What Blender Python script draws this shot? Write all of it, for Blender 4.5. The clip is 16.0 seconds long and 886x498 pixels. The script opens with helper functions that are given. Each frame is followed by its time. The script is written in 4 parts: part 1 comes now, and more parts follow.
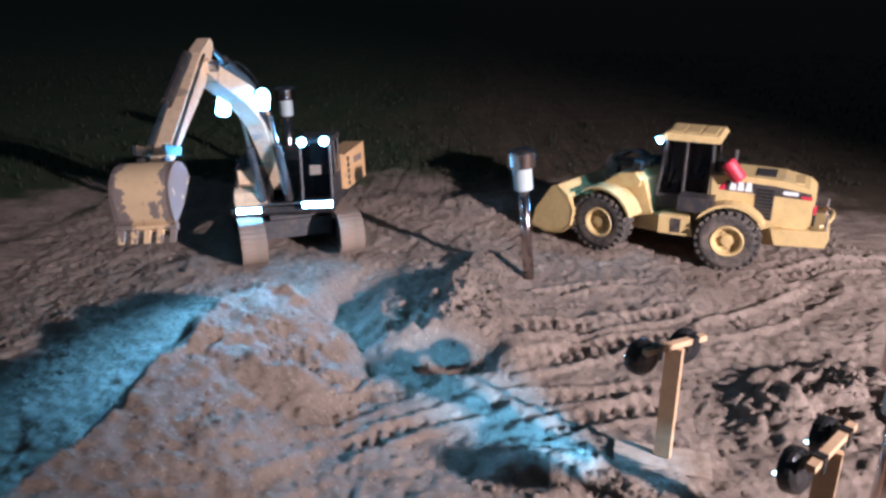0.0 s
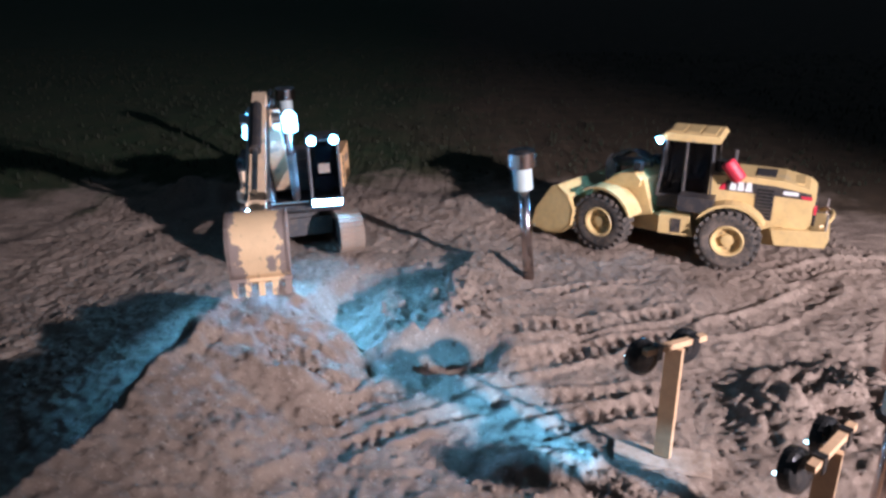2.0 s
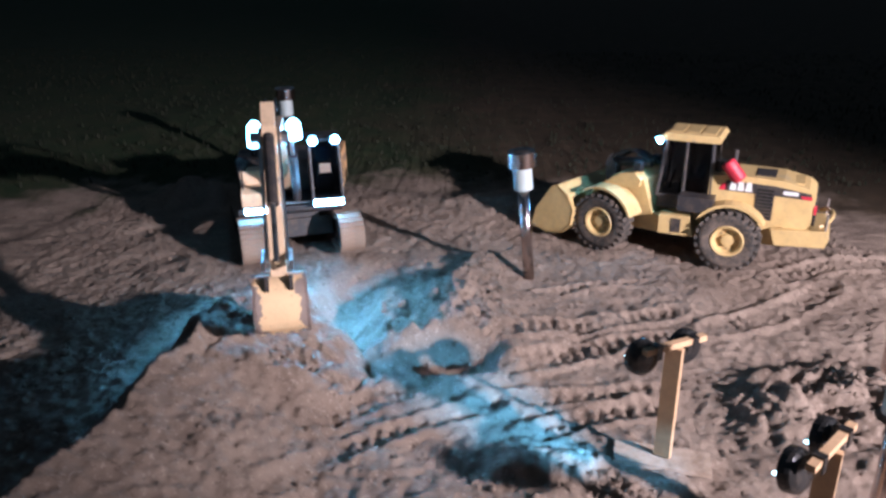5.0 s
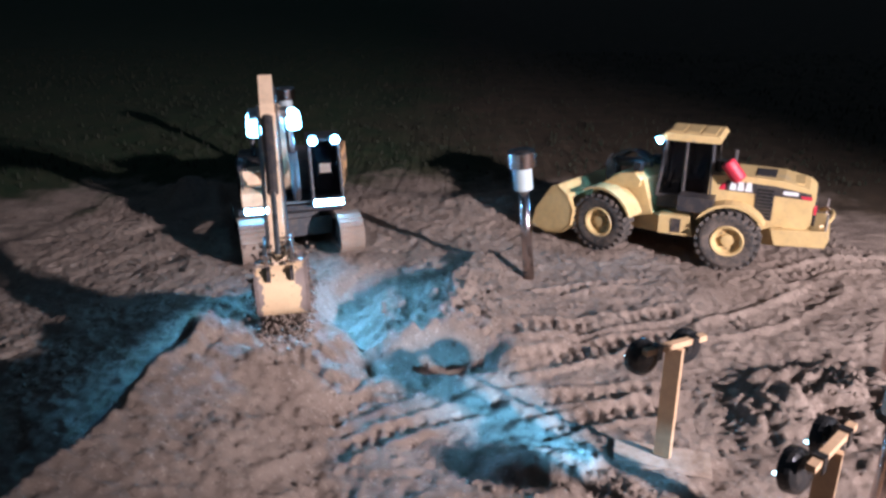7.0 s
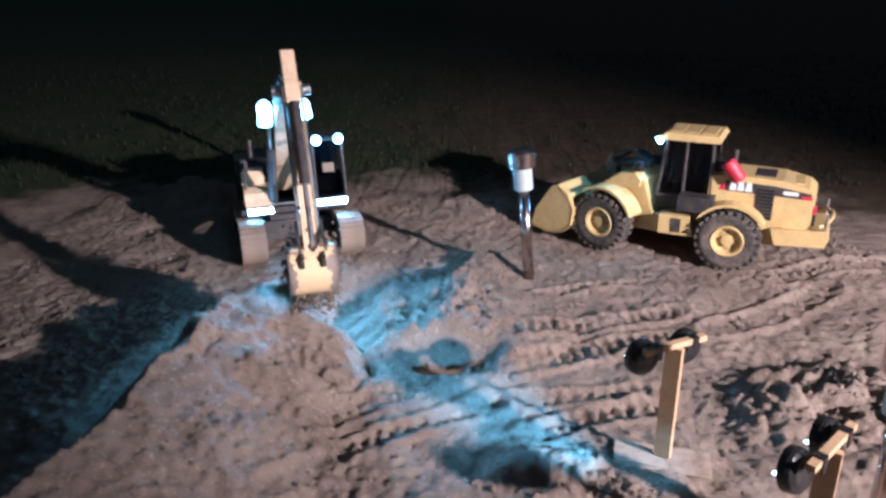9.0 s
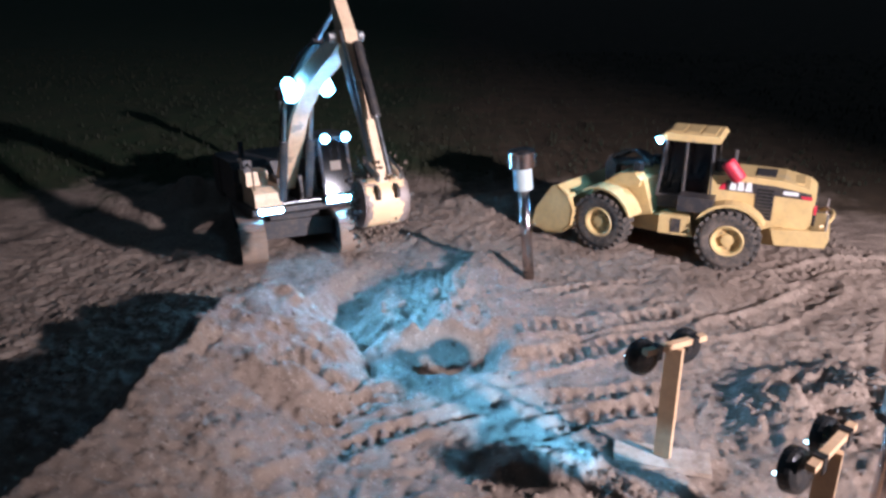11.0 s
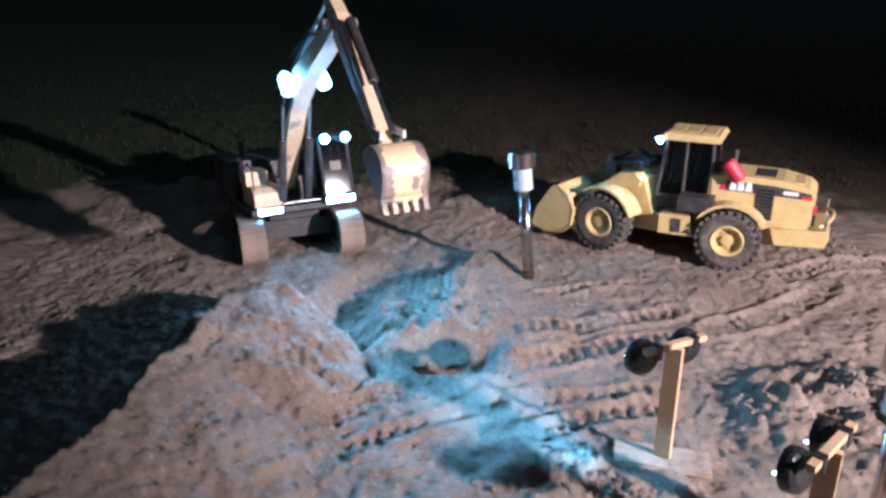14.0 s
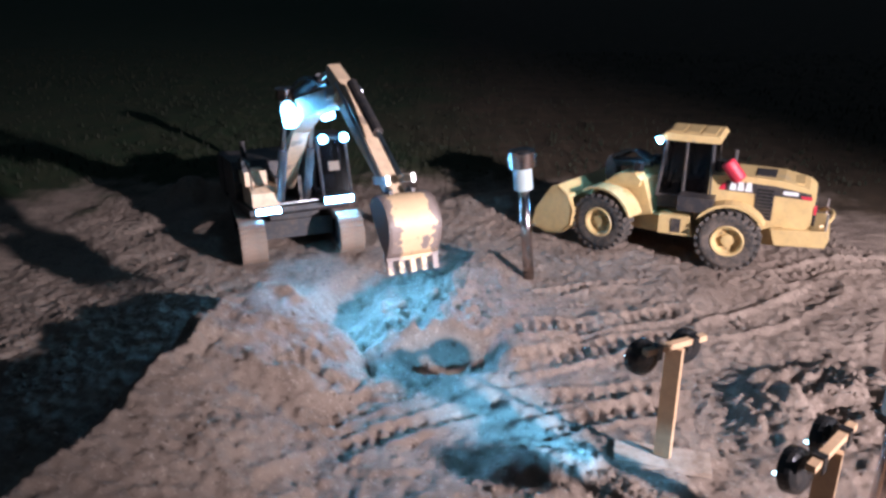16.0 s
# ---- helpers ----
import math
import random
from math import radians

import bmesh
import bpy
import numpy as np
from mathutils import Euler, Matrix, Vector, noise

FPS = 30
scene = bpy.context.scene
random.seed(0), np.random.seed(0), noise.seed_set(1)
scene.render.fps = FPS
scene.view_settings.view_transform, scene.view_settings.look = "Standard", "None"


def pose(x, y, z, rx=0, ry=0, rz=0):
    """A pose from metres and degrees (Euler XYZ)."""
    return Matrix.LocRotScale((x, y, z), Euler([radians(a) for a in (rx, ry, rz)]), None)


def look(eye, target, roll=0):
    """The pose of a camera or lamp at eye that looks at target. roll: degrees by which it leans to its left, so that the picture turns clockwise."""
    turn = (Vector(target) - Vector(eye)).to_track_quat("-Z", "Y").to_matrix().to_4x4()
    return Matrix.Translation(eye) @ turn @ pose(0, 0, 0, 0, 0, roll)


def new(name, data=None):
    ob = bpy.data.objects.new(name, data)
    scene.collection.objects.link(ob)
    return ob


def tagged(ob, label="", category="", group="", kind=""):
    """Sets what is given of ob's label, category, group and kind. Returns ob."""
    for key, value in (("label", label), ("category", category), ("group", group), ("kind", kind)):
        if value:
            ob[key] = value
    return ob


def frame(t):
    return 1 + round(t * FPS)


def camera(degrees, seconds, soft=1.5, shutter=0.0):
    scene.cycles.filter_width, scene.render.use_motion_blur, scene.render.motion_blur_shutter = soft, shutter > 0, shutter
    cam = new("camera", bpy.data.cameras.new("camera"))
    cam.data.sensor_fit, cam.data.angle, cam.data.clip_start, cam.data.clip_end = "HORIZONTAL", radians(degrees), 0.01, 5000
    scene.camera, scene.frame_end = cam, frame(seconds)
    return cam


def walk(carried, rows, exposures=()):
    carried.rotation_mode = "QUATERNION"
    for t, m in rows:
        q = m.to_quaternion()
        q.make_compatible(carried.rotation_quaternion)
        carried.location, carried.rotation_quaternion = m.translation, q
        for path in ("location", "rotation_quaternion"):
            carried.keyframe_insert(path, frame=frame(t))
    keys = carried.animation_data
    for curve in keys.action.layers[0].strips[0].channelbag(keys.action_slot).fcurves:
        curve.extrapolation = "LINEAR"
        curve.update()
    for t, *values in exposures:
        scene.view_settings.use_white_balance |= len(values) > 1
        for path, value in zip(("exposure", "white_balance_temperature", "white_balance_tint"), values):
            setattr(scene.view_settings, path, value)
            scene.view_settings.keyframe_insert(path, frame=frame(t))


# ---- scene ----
cam = camera(61, 16.0, soft=2.8, shutter=0.5)
EYE = (0.0, 0.0, 0.545)
VIEW = pose(*EYE, 69.5, 0, 0)
walk(cam, [(0.0, VIEW), (16.0, VIEW)])

# ---- world and large lights ----
world = bpy.data.worlds.new("night_sky")
scene.world = world
world.use_nodes = True
world.node_tree.nodes["Background"].inputs["Color"].default_value = (0.25, 0.4, 0.6, 1)
world.node_tree.nodes["Background"].inputs["Strength"].default_value = 0.085
scene.view_settings.exposure = 0.0

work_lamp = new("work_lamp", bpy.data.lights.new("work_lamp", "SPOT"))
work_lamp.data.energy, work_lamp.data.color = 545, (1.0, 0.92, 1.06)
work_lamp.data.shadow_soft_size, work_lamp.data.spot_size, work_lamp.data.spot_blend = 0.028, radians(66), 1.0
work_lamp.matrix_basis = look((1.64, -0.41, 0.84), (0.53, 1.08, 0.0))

LED = (0.144, 0.570, 1.120)


# ---- materials ----
def nodes_of(name):
    m = bpy.data.materials.new(name)
    m.use_nodes = True
    t = m.node_tree
    return m, t, t.nodes["Principled BSDF"]


def mix(t, a, b, fac):
    n = t.nodes.new("ShaderNodeMix")
    n.data_type = "RGBA"
    for sock, v in ((n.inputs[6], a), (n.inputs[7], b)):
        if isinstance(v, tuple):
            sock.default_value = (*v, 1)
        else:
            t.links.new(v, sock)
    t.links.new(fac, n.inputs[0])
    return n.outputs[2]


def noise_of(t, scale, detail=6, low=0.4, high=0.6, coord="Object", rough=0.6):
    c = t.nodes.new("ShaderNodeTexCoord")
    n = t.nodes.new("ShaderNodeTexNoise")
    n.inputs["Scale"].default_value, n.inputs["Detail"].default_value, n.inputs["Roughness"].default_value = scale, detail, rough
    t.links.new(c.outputs[coord], n.inputs["Vector"])
    r = t.nodes.new("ShaderNodeMapRange")
    r.inputs["From Min"].default_value, r.inputs["From Max"].default_value = low, high
    t.links.new(n.outputs["Fac"], r.inputs["Value"])
    return r.outputs["Result"]


def bump(t, b, height, strength, distance):
    n = t.nodes.new("ShaderNodeBump")
    n.inputs["Strength"].default_value, n.inputs["Distance"].default_value = strength, distance
    t.links.new(height, n.inputs["Height"])
    t.links.new(n.outputs["Normal"], b.inputs["Normal"])


def worn(name, base, second, wear, rough=0.45, metal=0.0, wear_at=(0.62, 0.66), scale=30, dust=0.35):
    """Paint with a second tone, worn patches and dust."""
    m, t, b = nodes_of(name)
    col = mix(t, base, second, noise_of(t, scale, 5, 0.35, 0.65))
    col = mix(t, col, wear, noise_of(t, scale * 0.6, 8, *wear_at))
    dusty = noise_of(t, scale * 3, 8, 0.45, 0.75)
    g = t.nodes.new("ShaderNodeMath")
    g.operation = "MULTIPLY"
    g.inputs[1].default_value = dust
    t.links.new(dusty, g.inputs[0])
    col = mix(t, col, (0.26, 0.18, 0.12), g.outputs[0])
    t.links.new(col, b.inputs["Base Color"])
    b.inputs["Roughness"].default_value, b.inputs["Metallic"].default_value = rough, metal
    bump(t, b, noise_of(t, 400, 4, 0.3, 0.7), 0.25, 0.0006)
    return m


def soil(name, dark, light, fine, turf=False):
    m, t, b = nodes_of(name)
    col = mix(t, dark, light, noise_of(t, 9, 8, 0.35, 0.68, rough=0.65))
    col = mix(t, col, fine, noise_of(t, 160, 6, 0.55, 0.78))
    col = mix(t, col, (0.06, 0.04, 0.03), noise_of(t, 70, 7, 0.60, 0.74))
    if turf:
        # beyond the dug soil lies old turf
        c = t.nodes.new("ShaderNodeTexCoord")
        sp = t.nodes.new("ShaderNodeSeparateXYZ")
        t.links.new(c.outputs["Object"], sp.inputs[0])
        mads = []
        away = t.nodes.new("ShaderNodeMath")
        away.operation = "ABSOLUTE"
        t.links.new(sp.outputs["X"], away.inputs[0])
        for sock, k in ((sp.outputs["Y"], 1.0), (sp.outputs["X"], 0.06), (away.outputs[0], 0.22), (noise_of(t, 5, 6, 0.0, 1.0), 0.9)):
            n = t.nodes.new("ShaderNodeMath")
            n.operation = "MULTIPLY_ADD"
            n.inputs[1].default_value = k
            t.links.new(sock, n.inputs[0])
            if mads:
                t.links.new(mads[-1].outputs[0], n.inputs[2])
            else:
                n.inputs[2].default_value = 0.0
            mads.append(n)
        r = t.nodes.new("ShaderNodeMapRange")
        r.inputs["From Min"].default_value, r.inputs["From Max"].default_value = 2.38, 2.55
        t.links.new(mads[-1].outputs[0], r.inputs["Value"])
        grassy = mix(t, (0.020, 0.038, 0.014), (0.040, 0.046, 0.020), noise_of(t, 14, 6, 0.4, 0.6))
        litter = mix(t, (0.050, 0.034, 0.020), (0.085, 0.056, 0.034), noise_of(t, 11, 7, 0.35, 0.65))
        blend = t.nodes.new("ShaderNodeMath")
        blend.operation, blend.inputs[1].default_value = "MULTIPLY_ADD", 0.8
        t.links.new(noise_of(t, 2.5, 5, 0.2, 0.8), blend.inputs[0])
        t.links.new(sp.outputs["X"], blend.inputs[2])
        ramp = t.nodes.new("ShaderNodeMapRange")
        ramp.inputs["From Min"].default_value, ramp.inputs["From Max"].default_value = 0.1, 0.7
        t.links.new(blend.outputs[0], ramp.inputs["Value"])
        grassy = mix(t, grassy, litter, ramp.outputs["Result"])
        col = mix(t, col, grassy, r.outputs["Result"])
    t.links.new(col, b.inputs["Base Color"])
    b.inputs["Roughness"].default_value = 0.95
    b.inputs["Specular IOR Level"].default_value = 0.25
    bump(t, b, noise_of(t, 220, 9, 0.2, 0.8, rough=0.75), 0.8, 0.004)
    return m


def glow(name, color, strength):
    m, t, b = nodes_of(name)
    b.inputs["Base Color"].default_value = (0.8, 0.85, 0.9, 1)
    b.inputs["Emission Color"].default_value = (*color, 1)
    b.inputs["Emission Strength"].default_value = strength
    return m


def glass_of(name, tint):
    m, t, b = nodes_of(name)
    b.inputs["Base Color"].default_value = (*tint, 1)
    b.inputs["Roughness"].default_value = 0.06
    b.inputs["Transmission Weight"].default_value = 1.0
    b.inputs["IOR"].default_value = 1.2
    return m


SOIL = soil("loose_soil", (0.190, 0.137, 0.106), (0.312, 0.236, 0.186), (0.42, 0.338, 0.278), True)
CLOD = soil("soil_clods", (0.170, 0.123, 0.094), (0.300, 0.226, 0.178), (0.42, 0.338, 0.278))
YELLOW = worn("yellow_paint", (0.64, 0.45, 0.20), (0.58, 0.40, 0.17), (0.50, 0.37, 0.20), 0.38)
PEACH = worn("faded_orange_yellow_paint", (0.84, 0.60, 0.40), (0.76, 0.53, 0.34), (0.42, 0.30, 0.21), 0.42)
DARK = worn("dark_steel", (0.035, 0.035, 0.04), (0.05, 0.045, 0.045), (0.09, 0.07, 0.055), 0.5, 0.3)
STEEL = worn("bright_steel", (0.72, 0.71, 0.70), (0.64, 0.63, 0.62), (0.45, 0.43, 0.42), 0.30, 1.0, dust=0.12)


def scraped(name, paint, bare, half):
    """Bucket paint that is left in the middle and scraped off towards the edges."""
    m, t, b = nodes_of(name)
    c = t.nodes.new("ShaderNodeTexCoord")
    sp = t.nodes.new("ShaderNodeSeparateXYZ")
    t.links.new(c.outputs["Object"], sp.inputs[0])
    side = t.nodes.new("ShaderNodeMath")
    side.operation = "ABSOLUTE"
    t.links.new(sp.outputs["Y"], side.inputs[0])
    add = t.nodes.new("ShaderNodeMath")
    add.operation, add.inputs[1].default_value = "MULTIPLY_ADD", 0.62 / half
    t.links.new(side.outputs[0], add.inputs[0])
    t.links.new(noise_of(t, 38, 7, 0.2, 0.8), add.inputs[2])
    r = t.nodes.new("ShaderNodeMapRange")
    r.inputs["From Min"].default_value, r.inputs["From Max"].default_value = 0.88, 0.93
    t.links.new(add.outputs[0], r.inputs["Value"])
    col = mix(t, paint, tuple(v * 0.9 for v in paint), noise_of(t, 60, 5, 0.3, 0.7))
    col = mix(t, col, bare, r.outputs["Result"])
    col = mix(t, col, (0.40, 0.27, 0.16), noise_of(t, 120, 8, 0.62, 0.72))
    t.links.new(col, b.inputs["Base Color"])
    b.inputs["Roughness"].default_value = 0.5
    bump(t, b, noise_of(t, 300, 5, 0.3, 0.7), 0.3, 0.0006)
    return m


BUCKET = scraped("scraped_bucket_paint", (0.90, 0.62, 0.36), (0.30, 0.23, 0.20), 0.0326)
ORANGE = worn("orange_yellow_paint", (0.80, 0.46, 0.22), (0.74, 0.42, 0.20), (0.55, 0.32, 0.18), 0.42)
RUBBER = worn("dusty_rubber", (0.03, 0.028, 0.027), (0.05, 0.045, 0.04), (0.13, 0.10, 0.08), 0.85, 0.0, (0.5, 0.66), 60, 0.5)
TRACK = worn("dusty_track_steel", (0.22, 0.16, 0.12), (0.30, 0.21, 0.16), (0.36, 0.27, 0.20), 0.8, 0.1, dust=0.6)
BLACK = worn("black_plastic", (0.012, 0.012, 0.013), (0.02, 0.02, 0.02), (0.03, 0.028, 0.025), 0.22, dust=0.08)
RED = worn("red_plastic", (0.62, 0.03, 0.06), (0.52, 0.025, 0.05), (0.5, 0.08, 0.07), 0.4, dust=0.1)
WHITE = worn("white_print", (0.78, 0.78, 0.76), (0.7, 0.7, 0.68), (0.6, 0.58, 0.55), 0.5, dust=0.2)
WOOD = worn("bare_wood", (0.55, 0.35, 0.20), (0.44, 0.27, 0.15), (0.30, 0.18, 0.10), 0.7, 0.0, (0.60, 0.7), 40, 0.3)
OLD_WOOD = worn("dusty_board", (0.42, 0.32, 0.25), (0.34, 0.26, 0.20), (0.22, 0.16, 0.12), 0.85, 0.0, (0.55, 0.7), 60, 0.6)
GLASS = glass_of("cab_glass", (0.35, 0.38, 0.42))
FROST = worn("frosted_plastic", (0.46, 0.52, 0.51), (0.42, 0.48, 0.47), (0.45, 0.47, 0.46), 0.35, dust=0.1)
CHROME = worn("polished_steel", (0.62, 0.52, 0.49), (0.58, 0.48, 0.45), (0.45, 0.38, 0.36), 0.15, 1.0, dust=0.05)
# glow added to the lamp cases, standing in for the lamps' glare
GLARE_CASE = glow("lamp_case_glare", LED, 28)
GLOW_BAR = glow("led_bar_light", LED, 300)
GLOW_BOOM = glow("led_work_light", LED, 13000)
GLOW_BOOM_DIM = glow("led_work_light_dim", LED, 9000)
GLOW_CAB = glow("led_cab_light", LED, 1200)
GLOW_DOT = glow("led_spot", (0.35, 0.75, 1.0), 9)
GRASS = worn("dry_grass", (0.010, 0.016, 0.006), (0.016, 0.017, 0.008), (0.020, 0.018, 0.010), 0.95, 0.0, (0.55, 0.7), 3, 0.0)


# ---- mesh helpers ----
def part(name, bm, material, parent, label="", bevel=0.0, smooth=False):
    """Links a bmesh as one mesh object under a thing or a part."""
    if bevel:
        edges = [e for e in bm.edges if len(e.link_faces) == 2 and e.calc_face_angle(0) > 0.5]
        bmesh.ops.bevel(bm, geom=edges, offset=bevel, segments=2, affect="EDGES", profile=0.6)
    bmesh.ops.recalc_face_normals(bm, faces=bm.faces)
    for f in bm.faces:
        f.smooth = smooth
    me = bpy.data.meshes.new(name)
    bm.to_mesh(me)
    bm.free()
    me.materials.append(material)
    ob = new(name, me)
    if parent:
        ob.parent = parent
    return tagged(ob, label)


def box(bm, x0, x1, y0, y1, z0, z1, m=Matrix()):
    v = [bm.verts.new(m @ Vector(p)) for p in ((x0, y0, z0), (x1, y0, z0), (x1, y1, z0), (x0, y1, z0),
                                             (x0, y0, z1), (x1, y0, z1), (x1, y1, z1), (x0, y1, z1))]
    for q in ((3, 2, 1, 0), (4, 5, 6, 7), (0, 1, 5, 4), (1, 2, 6, 5), (2, 3, 7, 6), (3, 0, 4, 7)):
        bm.faces.new([v[i] for i in q])
    return bm


def prism(bm, profile, y0, y1, m=Matrix()):
    """A side profile of (x, z), drawn out from y0 to y1."""
    a = [bm.verts.new(m @ Vector((x, y0, z))) for x, z in profile]
    b = [bm.verts.new(m @ Vector((x, y1, z))) for x, z in profile]
    n = len(profile)
    bm.faces.new(a)
    bm.faces.new(b[::-1])
    for i in range(n):
        bm.faces.new((a[i], a[(i + 1) % n], b[(i + 1) % n], b[i]))
    return bm


def lathe(bm, rings, m=Matrix(), seg=20, close=True):
    """Rings of (radius, z) turned about z."""
    loops = [[bm.verts.new(m @ Vector((r * math.cos(2 * math.pi * k / seg), r * math.sin(2 * math.pi * k / seg), z)))
              for k in range(seg)] for r, z in rings]
    for a, b in zip(loops, loops[1:]):
        for k in range(seg):
            bm.faces.new((a[k], a[(k + 1) % seg], b[(k + 1) % seg], b[k]))
    if close:
        bm.faces.new(loops[0][::-1])
        bm.faces.new(loops[-1])
    return bm


def rod(bm, p0, p1, r, seg=10):
    p0, p1 = Vector(p0), Vector(p1)
    m = Matrix.Translation(p0) @ (p1 - p0).to_track_quat("Z", "Y").to_matrix().to_4x4()
    return lathe(bm, [(r, 0), (r, (p1 - p0).length)], m, seg)


def thing(name, m, label, category, group=""):
    ob = new(name)
    ob.empty_display_size = 0.02
    ob.matrix_basis = m
    return tagged(ob, label, category, group)


B = bmesh.new


# ---- ground ----
def lattice(ix, iy, seed):
    h = np.sin(ix * 127.1 + iy * 311.7 + seed * 74.7) * 43758.5453
    return h - np.floor(h)


def vnoise(x, y, seed):
    ix, iy = np.floor(x), np.floor(y)
    fx, fy = x - ix, y - iy
    fx, fy = fx * fx * (3 - 2 * fx), fy * fy * (3 - 2 * fy)
    a, b = lattice(ix, iy, seed), lattice(ix + 1, iy, seed)
    c, d = lattice(ix, iy + 1, seed), lattice(ix + 1, iy + 1, seed)
    return (a * (1 - fx) + b * fx) * (1 - fy) + (c * (1 - fx) + d * fx) * fy - 0.5


def fbm(x, y, scale, octaves, seed, gain=0.5):
    total, amp = 0, 1.0
    for o in range(octaves):
        c, s = math.cos(0.65 * o + seed), math.sin(0.65 * o + seed)
        total = total + amp * vnoise((x * c - y * s) * scale + 17 * o, (x * s + y * c) * scale - 9 * o, seed + o)
        scale, amp = scale * 2.03, amp * gain
    return total


def step(a, b, v):
    s = np.clip((v - a) / (b - a), 0, 1)
    return s * s * (3 - 2 * s)


def along(x, y, pts):
    """Distance to a polyline, signed to its left, the height along it and the length along it."""
    best = np.full(np.shape(x), 1e9)
    side, level, run = np.zeros_like(best), np.zeros_like(best), np.zeros_like(best)
    start = 0.0
    for (ax, ay, az), (bx, by, bz) in zip(pts, pts[1:]):
        dx, dy = bx - ax, by - ay
        ln = math.hypot(dx, dy)
        s = np.clip(((x - ax) * dx + (y - ay) * dy) / ln ** 2, 0, 1)
        d = np.hypot(x - ax - s * dx, y - ay - s * dy)
        sg = np.sign(dx * (y - ay) - dy * (x - ax))
        near = d < best
        best, side = np.where(near, d, best), np.where(near, sg, side)
        level, run = np.where(near, az + s * (bz - az), level), np.where(near, start + s * ln, run)
        start += ln
    return best, side, level, run


def bump_at(x, y, cx, cy, rx, ry, turn, height, power=2.0):
    c, s = math.cos(radians(turn)), math.sin(radians(turn))
    u, v = ((x - cx) * c + (y - cy) * s) / rx, (-(x - cx) * s + (y - cy) * c) / ry
    return height * np.exp(-(u * u + v * v) ** (power / 2))


CREST = [(-0.44, 0.28, 0.13), (-0.37, 0.516, 0.13), (-0.341, 0.716, 0.12), (-0.317, 0.833, 0.115), (-0.309, 0.966, 0.11), (-0.266, 1.025, 0.112), (-0.196, 1.025, 0.100)]
FLANK = [(-0.215, 1.05, 0.100), (-0.188, 1.025, 0.098), (-0.169, 0.993, 0.080), (-0.146, 0.966, 0.055), (-0.136, 0.940, 0.036), (-0.160, 0.897, 0.036), (-0.198, 0.825, 0.045),
         (-0.215, 0.765, 0.046), (-0.215, 0.70, 0.045), (-0.24, 0.60, 0.045), (-0.25, 0.40, 0.045)]
MOUND = [(-0.118, 0.985, 0.002), (-0.079, 1.001, 0.026), (-0.020, 1.022, 0.038), (0.020, 1.105, 0.046), (0.018, 1.225, 0.044), (0.061, 1.36, 0.016)]
RUTS = [  # centre line, half width, depth
    ([(-0.172, 0.796, 0), (-0.108, 0.858, 0), (-0.023, 0.922, 0)], 0.020, 0.006),
    ([(-0.185, 0.66, 0), (-0.124, 0.756, 0), (-0.059, 0.803, 0), (0.012, 0.841, 0), (0.072, 0.864, 0)], 0.017, 0.008),
    ([(0.05, 0.872, 0), (0.111, 0.878, 0), (0.181, 0.889, 0), (0.300, 0.906, 0)], 0.018, 0.011),
    ([(0.11, 0.796, 0), (0.187, 0.834, 0), (0.290, 0.870, 0)], 0.020, 0.010),
    ([(0.094, 1.055, 0), (0.196, 1.085, 0), (0.275, 1.116, 0), (0.40, 1.164, 0)], 0.020, 0.011),
    ([(0.103, 0.962, 0), (0.183, 1.000, 0), (0.278, 1.046, 0), (0.363, 1.065, 0)], 0.024, 0.012),
    ([(0.44, 1.10, 0), (0.55, 1.15, 0), (0.70, 1.26, 0)], 0.026, 0.008),
    ([(0.17, 1.225, 0), (0.31, 1.268, 0), (0.42, 1.29, 0)], 0.012, 0.009),
    ([(0.62, 1.30, 0), (0.74, 1.36, 0), (0.90, 1.40, 0)], 0.026, 0.010),
]
CRACKS = [[(-0.225, 0.851, 0), (-0.20, 0.875, 0), (-0.174, 0.901, 0)], [(-0.160, 0.845, 0), (-0.120, 0.885, 0), (-0.100, 0.935, 0), (-0.101, 0.985, 0)],
          [(-0.323, 0.824, 0), (-0.303, 0.839, 0), (-0.293, 0.878, 0)], [(0.02, 1.13, 0), (0.09, 1.17, 0), (0.15, 1.26, 0)]]


